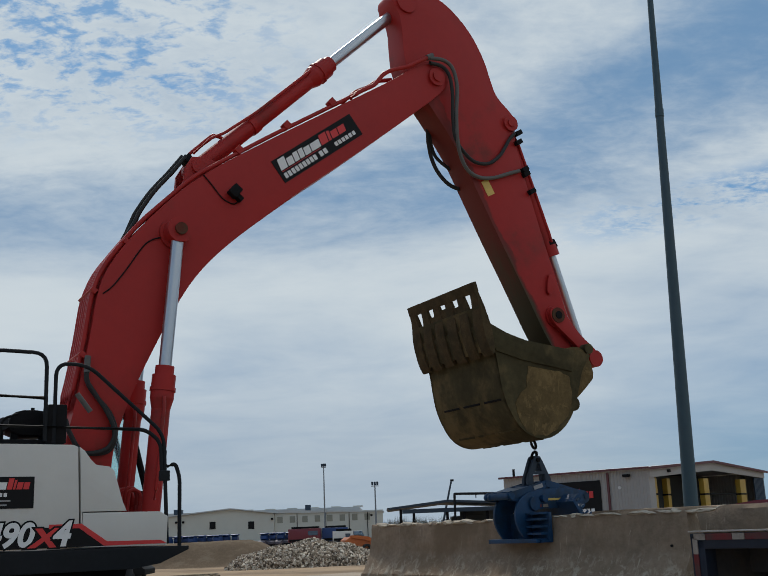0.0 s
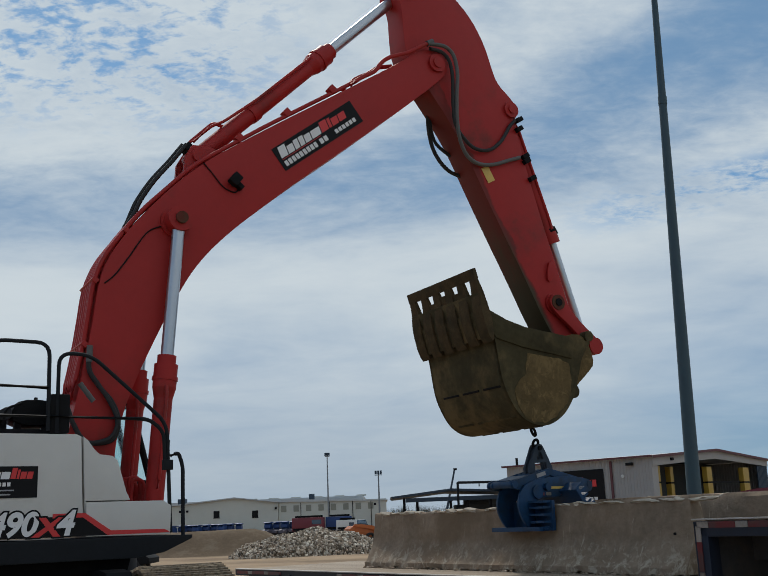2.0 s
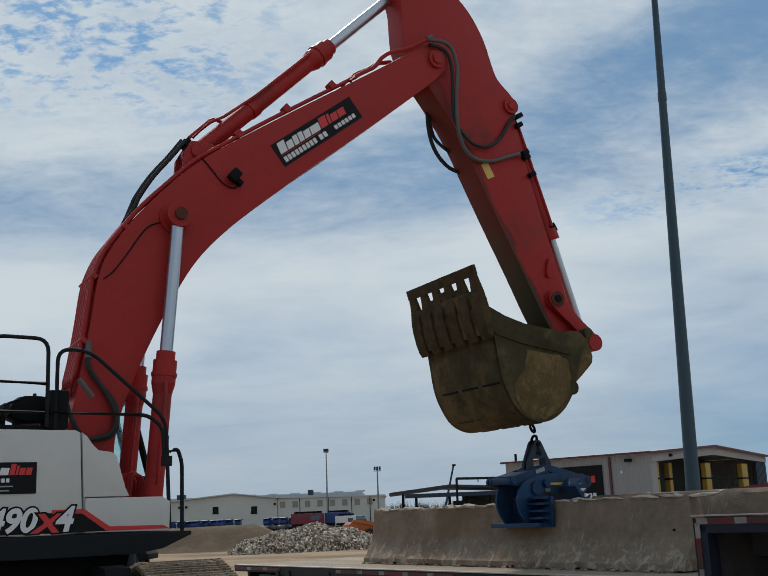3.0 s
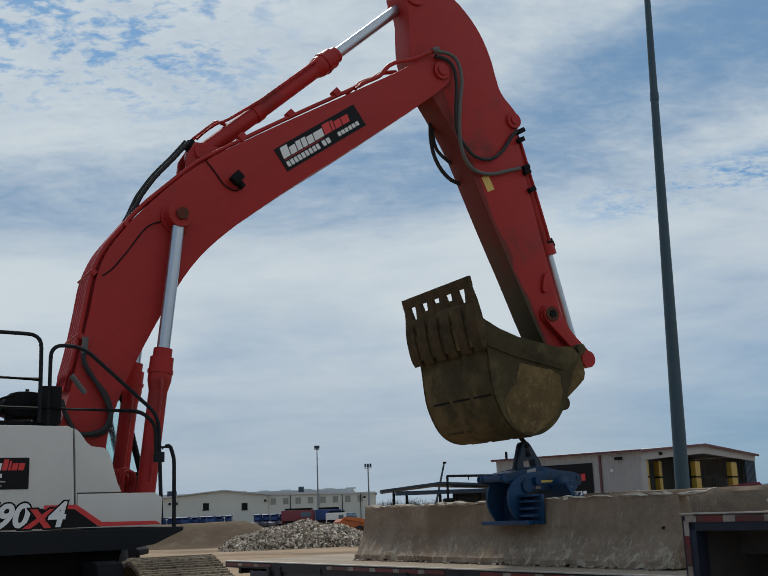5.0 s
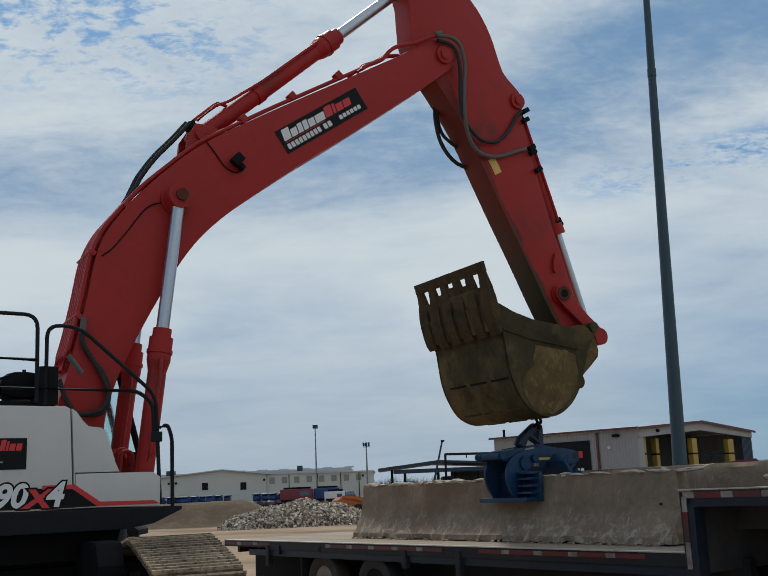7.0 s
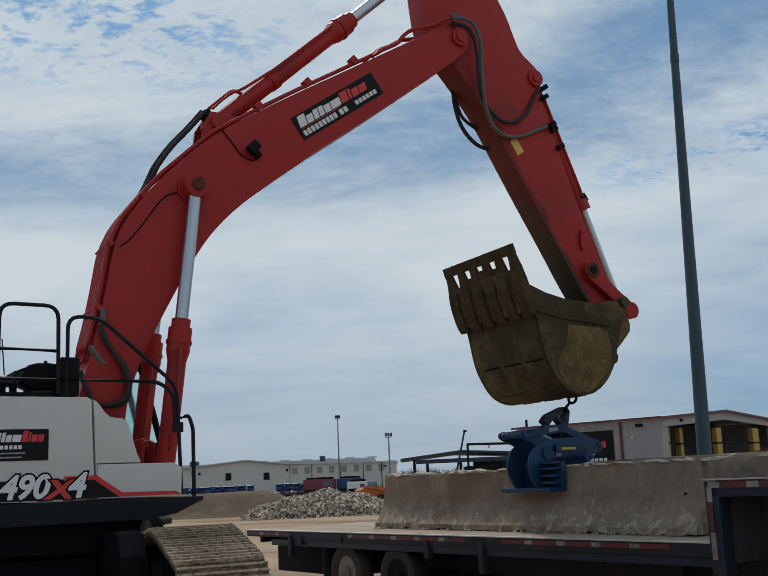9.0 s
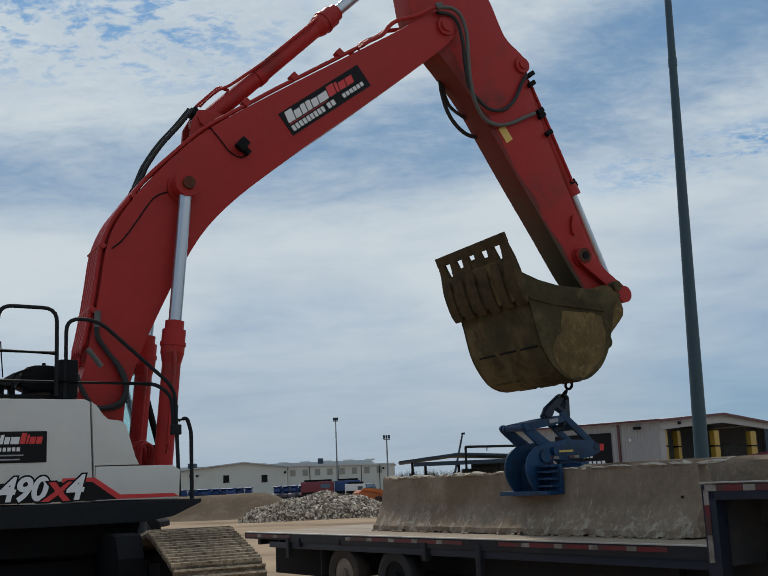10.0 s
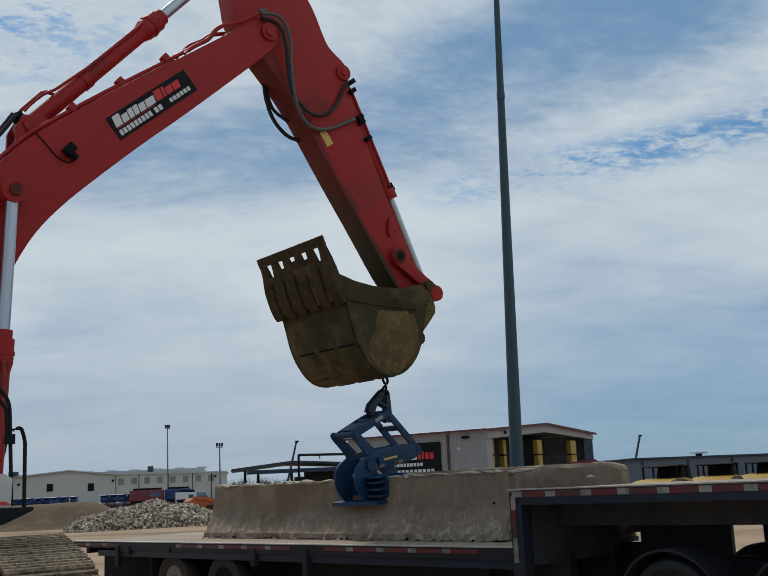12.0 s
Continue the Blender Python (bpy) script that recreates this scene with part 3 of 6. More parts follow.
    for w, h, mat in ((0.05, 0.10, INK_W), (0.045, 0.065, INK_W), (0.03, 0.085, INK_W), (0.03, 0.085, INK_W), (0.045, 0.065, INK_W), (0.075, 0.065, INK_W), (0.045, 0.10, INK_R), (0.02, 0.085, INK_R), (0.05, 0.065, INK_R), (0.05, 0.065, INK_R)):
        part("bar", prism([(x, 2.235), (x + w, 2.235), (x + w + h * 0.2, 2.235 + h), (x + h * 0.2, 2.235 + h)], -1.509, -1.5062), mat, pl)
        x += w + 0.009
    for i in range(9):
        part("bar", box(-1.35 + i * 0.04, -1.322 + i * 0.04, -1.509, -1.5062, 2.17, 2.205), INK_W, pl)
    for x0, x1, z0, z1, mat in ((-1.23, -0.97, 2.128, 2.14, INK_G), (-1.20, -1.0, 2.09, 2.103, INK_G)):
        part("bar", box(x0, x1, -1.509, -1.5062, z0, z1), mat, pl)
    # black housing behind the rails
    part("air_cleaner_housing", prism(rounded([(-0.95, 2.76), (-0.96, 2.93), (-0.88, 3.005), (-0.66, 3.01), (-0.56, 2.97), (-0.52, 2.76)], 1), -1.15, -0.75, 0.02), BLACK, ex, "black air cleaner housing")
    part("intake_bonnet", prism(rounded([(-1.16, 2.80), (-1.15, 2.85), (-0.98, 2.955), (-0.955, 2.80)], 1), -1.20, -0.80, 0.015), STEEL, ex, "dark grey sloping bonnet")
    part("housing_sill", box(-2.1, -0.5, -1.35, -0.8, 2.66, 2.705, 0.006), BLACK, ex)
    for x in (-1.13, -1.03, -0.90, -0.64):
        part("housing_leg", box(x - 0.03, x + 0.03, -1.12, -1.04, 2.70, 2.80), BLACK, ex)
    part("vent_pipe", tube(bent([(-1.25, -1.1, 2.72), (-1.2, -1.1, 2.84), (-1.06, -1.1, 2.83), (-1.03, -1.1, 2.70)], 0.06), 0.02, 8), BLACK, ex)
    part("breather", rod((-0.72, -1.0, 3.0), (-0.72, -1.0, 3.045), 0.018, n=10), BLACK, ex)
    # valve block between the feet of the boom cylinders
    block = part("valve_block", box(0.40, 0.70, -0.30, 0.30, 1.72, 2.02, 0.02), STAIN, ex, "greasy red valve block")
    for k, yy in enumerate((-0.22, -0.08, 0.08, 0.2)):
        part("valve_pipe", tube(bent([(0.58, yy, 2.0), (0.58, yy, 2.26 + 0.03 * (k % 2)), (0.46, yy, 2.28 + 0.03 * (k % 2)), (0.44, yy, 2.05)], 0.06), 0.022, 8), RED, block)
    part("valve_hose", tube(curve_points([(0.62, -0.30, 1.85), (0.72, -0.34, 2.1), (0.80, -0.30, 2.4), (0.86, -0.2, 2.7)]), 0.02, 8), RUBBER, ex)
    part("rail_post_base", box(-0.66, -0.48, -1.45, -1.2, 2.66, 3.03, 0.02), BLACK, ex)
    part("antenna", rod((-1.10, -1.0, 2.9), (-1.13, -1.0, 3.25), 0.006, n=6), BLACK, ex)
    part("mirror_stalk", tube(bent([(-1.06, -1.3, 2.75), (-1.04, -1.3, 2.9), (-0.9, -1.3, 2.95)], 0.05), 0.012), BLACK, ex)
    # hand rails along the edge
    y = -1.46
    for pts in ([(-1.22, y, 2.68), (-1.22, y, 3.525), (-0.69, y, 3.515), (-0.68, y, 2.68)],
                [(-1.22, y, 3.10), (-0.69, y, 3.085)],
                [(-2.1, y, 2.68), (-2.1, y, 3.53), (-1.33, y, 3.53), (-1.32, y, 2.68)],
                [(-0.60, y, 2.66), (-0.60, y, 3.425), (-0.30, y, 3.415), (0.46, y, 2.76), (0.505, y, 1.7)],
                [(-1.22, y, 2.82), (0.28, y, 2.80), (0.43, y, 2.68), (0.445, y, 2.35)],
                [(0.50, y, 2.44), (0.58, y, 2.47), (0.625, y, 2.34), (0.63, y, 1.66)]):
        part("hand_rail", tube(bent(pts, 0.13), 0.0195), RAIL, ex)
    part("rail_bracket", box(0.42, 0.52, y - 0.03, y + 0.03, 2.30, 2.40, 0.01), RAIL, ex)
    part("work_light", rod((-0.30, -1.0, 3.20), (-0.16, -1.0, 3.02), 0.028, n=10), HOSE, ex, "grey work light arm")
    # undercarriage: turntable and two tracks, turned against the body
    part("turntable", rod((-0.3, 0, 1.12), (-0.3, 0, 1.49), 0.85, n=40), STEEL, ex)
    part("car_body", box(-1.7, 1.1, -1.0, 1.0, 0.62, 1.15, 0.06), BLACK, ex)
    part("belly_plate", prism([(-1.38, 1.50), (0.2, 1.50), (0.12, 1.2), (-1.22, 1.2)], -1.20, 0.5, 0.02), BLACK, ex)

    # boom
    boom = part("boom", prism(rounded([(-0.28, 0.0), (-0.22, 0.36), (0.26, 0.60), (1.0, 1.02), (1.42, 1.30), (1.75, 1.42), (2.4, 1.47), (3.3, 1.40), (4.4, 1.08), (5.6, 0.70), (6.5, 0.42), (7.0, 0.30), (7.27, 0.10), (7.22, -0.18), (6.9, -0.20),
                                       (6.36, -0.10), (4.97, 0.18), (4.28, 0.34), (3.45, 0.50), (2.95, 0.585), (2.5, 0.62), (2.1, 0.585), (1.5, 0.45), (0.8, 0.26), (0.40, 0.10), (0.17, -0.03), (-0.01, -0.17), (-0.18, -0.16)], 2), -0.36, 0.26, 0.018), RED, ex, "red box-section boom")
    P["boom"] = boom
    # seams, bosses, brackets of the boom
    for yy in (-0.40, 0.36):
        part("tip_boss", rod((7.04, yy, 0), (7.04, yy + 0.04, 0), 0.13, n=24), RED, boom)
    part("tip_pin", rod((7.04, -0.425, 0), (7.04, 0.425, 0), 0.075, n=20), RED, boom)
    part("cylinder_boss", rod((2.57, -0.40, 1.12), (2.57, -0.36, 1.12), 0.19, n=28), RED, boom)
    part("cylinder_pin", rod((2.57, -0.62, 1.12), (2.57, 0.62, 1.12), 0.07, n=24), STAIN, boom, "dark greasy pin")
    br = [(3.05, 1.35), (3.36, 1.57), (3.54, 1.605), (3.66, 1.48), (3.80, 1.20)]
    for yy in (-0.20, 0.14):
        part("cylinder_bracket", prism(br, yy, yy + 0.06, 0.01), RED, boom)
    part("bracket_pin", rod((3.50, -0.235, 1.465), (3.50, 0.235, 1.465), 0.09, n=20), RED, boom)
    lamp = part("boom_lamp", box(3.40, 3.55, -0.50, -0.40, 0.90, 1.02, 0.02), BLACK, boom, "black work lamp")
    part("lamp_bracket", box(3.44, 3.50, -0.45, -0.36, 0.82, 0.92, 0.01), BLACK, lamp)
    part("lamp_cable", tube(curve_points([(3.38, -0.37, 1.36), (3.36, -0.37, 1.2), (3.33, -0.37, 1.0), (3.38, -0.37, 0.86), (3.46, -0.39, 0.85)]), 0.008, 6), BLACK, boom)
    part("grease_line", tube(curve_points([(2.48, -0.37, 1.16), (2.25, -0.37, 1.28), (1.85, -0.37, 1.24), (1.6, -0.37, 1.22), (1.45, -0.37, 1.24)]), 0.008, 6), BLACK, boom)
    # steel pipes on the back of the boom
    for k, yy in enumerate((-0.30, -0.23, -0.13, -0.03, 0.08, 0.18)):
        pts = [(0.25, yy, 0.66), (0.6, yy, 0.84), (1.0, yy, 1.08), (1.40, yy, 1.34), (1.72, yy, 1.45), (2.4, yy, 1.50), (2.9, yy, 1.46)]
        if k in (0, 5):
            pts += [(3.3, yy, 1.43), (4.4, yy, 1.12), (5.6, yy, 0.75), (5.9, yy, 0.66)]
        part("boom_pipe", tube(bent(pts, 0.2), 0.028, 8), RED, boom)
    for x, z in ((0.8, 1.02), (1.42, 1.41), (2.1, 1.53)):
        part("pipe_clamp", box(x - 0.03, x + 0.03, -0.355, 0.25, z - 0.11, z - 0.035, 0.01), RED, boom)
    for x, z in ((4.0, 1.23), (4.75, 1.02), (5.5, 0.80)):
        part("pipe_bracket", box(x - 0.05, x + 0.05, -0.34, -0.24, z - 0.02, z + 0.07, 0.01), RED, boom)
    part("tip_pipe", tube(bent([(5.75, -0.33, 0.68), (5.91, -0.33, 0.66), (6.2, -0.33, 0.56), (6.40, -0.34, 0.58), (6.54, -0.36, 0.54), (6.78, -0.39, 0.40), (7.0, -0.40, 0.33), (7.16, -0.41, 0.27)], 0.08), 0.03, 8), RED, boom)
    part("pipe_joint", rod((7.12, -0.41, 0.285), (7.22, -0.41, 0.245), 0.042, n=12), HOSE, boom)
    part("tip_pipe", tube(bent([(5.9, 0.1, 0.68), (6.2, 0.1, 0.66), (6.42, 0.1, 0.57), (6.6, 0.1, 0.54), (6.8, 0.1, 0.40)], 0.08), 0.03, 8), RED, boom)
    # hoses between body and boom, over the knee
    for yy, up in ((-0.08, 0.0), (0.0, 0.03), (0.08, 0.0)):
        part("knee_hose", tube(curve_points([(2.25, yy, 1.50), (2.45, yy, 1.54 + up), (2.6, yy, 1.585 + up), (2.91, yy, 1.63 + up), (3.26, yy, 1.64 + up), (3.55, yy, 1.66 + up)]), 0.026, 8), RUBBER, boom)
    for yy, dx in ((-0.43, 0), (-0.40, 0.03)):
        part("foot_hose", tube(curve_points([(0.75, yy, 0.86), (0.60, yy, 0.73), (0.54, yy, 0.55), (0.48 + dx, yy, 0.34), (0.39 + dx, yy, 0.16), (0.27, yy, 0.09 - dx), (0.14, yy, 0.11 - dx), (0.0, yy, 0.26), (0.06, yy, 0.48), (0.14, yy, 0.62)]), 0.024, 8), RUBBER, boom)
    part("hose_joint", rod((0.66, -0.43, 0.79), (0.80, -0.43, 0.90), 0.034, n=12), HOSE, boom)
    # company plate on the boom
    ang = math.degrees(math.atan2(0.55 - 0.87, 5.53 - 4.17))
    pm = pose(4.815, -0.362, 0.56, 0, -ang, 0)
    pl = part("company_plate", box(-0.70, 0.70, -0.006, 0, -0.155, 0.165), DECAL, boom, "black plate with white and red bars")
    pl.matrix_basis = pm
    heights = (0.16, 0.11, 0.13, 0.13, 0.11, 0.11)
    x = -0.65
    for h, w in zip(heights, (0.115, 0.10, 0.075, 0.075, 0.10, 0.155)):
        part("bar", prism([(x, 0), (x + w, 0), (x + w + h * 0.2, h * 0.9), (x + h * 0.2, h * 0.9)], -0.009, -0.0062), INK_W, pl)
        x += w + 0.016
    for w, h in zip((0.12, 0.045, 0.11, 0.12), (0.15, 0.14, 0.11, 0.11)):
        part("bar", prism([(x, 0), (x + w, 0), (x + w + h * 0.2, h * 0.9), (x + h * 0.2, h * 0.9)], -0.009, -0.0062), INK_R, pl)
        x += w + 0.016
    for x0, x1, z0, z1, mat in ((-0.65, -0.08, -0.115, -0.045, INK_W), (-0.04, 0.11, -0.115, -0.045, INK_W), (0.24, 0.63, -0.105, -0.05, INK_W)):
        n = max(2, int((x1 - x0) / 0.06))
        for i in range(n):
            s = (x1 - x0) / n
            part("bar", box(x0 + i * s, x0 + i * s + s * 0.74, -0.009, -0.0062, z0, z1), mat, pl)
    part("bar", box(-0.65, 0.02, -0.009, -0.0062, -0.022, -0.014), INK_R, pl)

    # stick
    stick = part("stick", prism(rounded([(-1.38, 0.05), (-1.42, 0.36), (-1.05, 0.86), (-0.5, 1.06), (0.0, 1.06), (0.42, 0.95), (0.62, 0.92), (0.92, 1.03), (1.12, 1.03), (1.20, 0.86), (1.9, 0.64), (2.73, 0.42), (3.4, 0.26), (4.0, 0.10), (4.36, 0.08), (4.52, -0.04), (4.50, -0.2), (4.36, -0.32), (4.05, -0.40),
                                         (3.08, -0.325), (2.46, -0.295), (1.68, -0.240), (1.1, -0.19), (0.5, -0.23), (0.0, -0.30), (-0.35, -0.30), (-0.7, -0.12), (-1.0, 0.05)], 2), -0.265, 0.15, 0.015), STICK_RED, ex, "red stick, muddy underneath")
    P["stick"] = stick
    for yy in (-0.30, 0.20):
        part("cylinder_foot_boss", rod((1.04, yy, 0.90), (1.04, yy + 0.04, 0.90), 0.12, n=24), RED, stick)
        part("link_boss", rod((3.76, yy, -0.10), (3.76, yy + 0.04, -0.10), 0.15, n=24), RED, stick)
        part("rod_boss", rod((-1.155, yy, 0.25), (-1.155, yy + 0.04, 0.25), 0.16, n=24), RED, stick)
    part("link_pin", rod((3.76, -0.40, -0.10), (3.76, 0.34, -0.10), 0.055, n=20), BLACK, stick, "dark greasy pin")
    part("pin_collar", rod((3.76, -0.385, -0.10), (3.76, -0.37, -0.10), 0.11, n=24), STAIN, stick)
    part("foot_pin", rod((1.04, -0.325, 0.90), (1.04, 0.325, 0.90), 0.06, n=18), RED, stick)
    # bucket cylinder on the front of the stick, and its links
    part("bucket_cylinder", rod((1.04, -0.10, 0.92), (3.0, -0.10, 0.53), 0.115, n=24), RED, stick)
    part("cylinder_head", rod((2.88, -0.10, 0.552), (3.04, -0.10, 0.522), 0.14, n=24), RED, stick)
    part("bucket_rod", rod((3.0, -0.13, 0.53), (4.55, -0.13, 0.17), 0.06, n=20), CHROME, stick, "polished steel rod")
    part("cylinder_port", box(2.82, 2.95, -0.22, -0.14, 0.53, 0.65, 0.015), BLACK, stick)
    part("cylinder_pipe", tube(bent([(1.25, -0.22, 0.89), (1.35, -0.22, 0.90), (2.75, -0.22, 0.60), (2.85, -0.22, 0.57)], 0.08), 0.022, 8), RED, stick)
    for yy in (-0.37, 0.25):
        link = prism(rounded([(3.61, -0.06), (3.66, -0.22), (3.82, -0.235), (4.15, -0.10), (4.60, 0.04), (4.69, 0.13), (4.63, 0.235), (4.52, 0.23), (4.12, 0.07), (3.80, 0.04)], 2), yy, yy + 0.07, 0.01)
        part("bucket_link", link, RED, stick)
    part("link_joint_pin", rod((4.585, -0.39, 0.13), (4.585, 0.35, 0.13), 0.12, n=24), RED, stick)
    part("side_lug", prism(rounded([(3.18, 0.20), (3.35, 0.02), (3.45, -0.02), (3.47, 0.06), (3.35, 0.25)], 1), -0.31, -0.27, 0.006), RED, stick)
    # hoses and fittings of the stick
    part("stick_hose", tube(curve_points([(-0.28, -0.42, 0.0), (-0.17, -0.44, 0.20), (-0.01, -0.45, 0.27), (0.24, -0.45, 0.19), (0.54, -0.43, -0.01), (0.84, -0.40, -0.18), (1.11, -0.36, -0.27), (1.35, -0.33, -0.26), (1.52, -0.32, -0.13), (1.62, -0.31, 0.10), (1.67, -0.31, 0.38), (1.71, -0.30, 0.60)]), 0.028, 10), HOSE, stick, "dusty grey hose")
    part("stick_hose", tube(curve_points([(-0.22, -0.41, -0.02), (-0.10, -0.42, 0.14), (0.06, -0.42, 0.18), (0.3, -0.42, 0.08), (0.6, -0.40, -0.10), (0.9, -0.37, -0.22), (1.19, -0.34, -0.15), (1.33, -0.33, -0.04), (1.41, -0.32, 0.15), (1.39, -0.31, 0.38), (1.32, -0.30, 0.56), (1.24, -0.30, 0.72), (1.20, -0.30, 0.86)]), 0.026, 10), RUBBER, stick)
    part("back_hose", tube(curve_points([(0.40, 0.08, -0.16), (0.56, 0.10, -0.21), (0.76, 0.10, -0.32), (1.0, 0.10, -0.40), (1.22, 0.10, -0.40), (1.41, 0.10, -0.33), (1.55, 0.09, -0.20)]), 0.028, 10), RUBBER, stick)
    part("back_hose", tube(curve_points([(0.60, 0.09, -0.20), (0.75, 0.10, -0.27), (0.97, 0.10, -0.31), (1.22, 0.09, -0.20)]), 0.024, 10), RUBBER, stick)
    for x, z in ((1.22, 0.90), (1.34, 0.82), (1.73, 0.68), (1.80, 0.66), (2.06, 0.60)):
        part("hose_fitting", box(x - 0.035, x + 0.035, -0.33, -0.24, z - 0.03, z + 0.09, 0.012), BLACK, stick)
    part("warning_decal", box(-0.07, 0.16, -0.274, -0.2705, -0.06, 0.07), DECAL_Y, stick, "worn yellow warning decal").matrix_basis = pose(1.66, 0, -0.045, 0, 3, 0)

    # bucket, in stick space: parts follow the stick's pin
    bucket_parts(ex, P)
    # rams
    P["stick_barrel"] = ram(ex, "stick_cylinder", 2.40, 0.108, 0.142)
    P["stick_rod"] = ram_rod(ex, "stick_rod", 2.9, 0.078)
    P["boom_barrels"] = [ram(ex, "boom_cylinder", 1.55, 0.102, 0.130) for _ in range(2)]
    P["boom_rods"] = [ram_rod(ex, "boom_rod", 2.1, 0.072) for _ in range(2)]
    for b in P["boom_barrels"]:
        part("cylinder_pipe", tube(bent([(0.35, -0.16, 0.02), (0.5, -0.19, 0.02), (1.35, -0.19, 0.02), (1.45, -0.15, 0.02)], 0.05), 0.02, 8), RED, b)
    b = P["stick_barrel"]
    part("cylinder_pipe", tube(bent([(0.12, -0.09, 0.17), (0.45, -0.09, 0.185), (0.62, -0.10, 0.135), (1.0, -0.11, 0.105), (1.2, -0.115, 0.09), (2.15, -0.115, 0.085), (2.28, -0.09, 0.09)], 0.06), 0.02, 8), RED, b)
    part("cylinder_pipe", tube(bent([(0.05, 0.0, 0.13), (0.1, 0.0, 0.20), (0.55, 0.0, 0.21), (0.62, 0.0, 0.10)], 0.05), 0.022, 8), RED, b)
    part("port_block", box(-0.02, 0.08, -0.10, 0.08, 0.115, 0.21, 0.015), BLACK, b)
    part("pipe_clamp", rod((1.02, 0, 0), (1.14, 0, 0), 0.122, n=20), RED, b)
    tracks(ex)
    return ex, P


def ram(ex, name, length, r, rh):
    """A cylinder barrel along x from its foot pin."""
    b = rod((0, 0, 0), (length, 0, 0), r, n=28)
    rod((length - 0.10, 0, 0), (length + 0.16, 0, 0), rh, bm=b, n=28)
    rod((length - 0.02, 0, 0), (length + 0.02, 0, 0), rh * 1.09, bm=b, n=28)
    rod((length + 0.16, 0, 0), (length + 0.26, 0, 0), rh * 0.8, bm=b, n=28)
    rod((length - 0.22, 0, 0), (length - 0.10, 0, 0), r, rh, bm=b, n=28)
    rod((0, -r * 0.9, 0), (0, r * 0.9, 0), r * 1.15, bm=b, n=24)
    return part(name, b, RED, ex)


def ram_rod(ex, name, length, r):
    """A piston rod along x up to its eye at the origin."""
    b = rod((-length, 0, 0), (-0.12, 0, 0), r, n=24)
    o = part(name, b, CHROME, ex, "polished steel piston rod")
    e = rod((0, -0.09, 0), (0, 0.09, 0), 0.15, n=24)
    part("rod_eye", e, RED, o)
    return o


BUCKET_W, BUCKET_F = 0.87, 0.78
SHELL = [(-2.03, 0.12), (-1.955, -0.12), (-1.85, -0.40), (-1.745, -0.85), (-1.61, -1.12), (-1.45, -1.30), (-1.24, -1.385), (-1.00, -1.37), (-0.76, -1.21), (-0.60, -0.97), (-0.51, -0.68), (-0.44, -0.42), (-0.30, -0.2)]


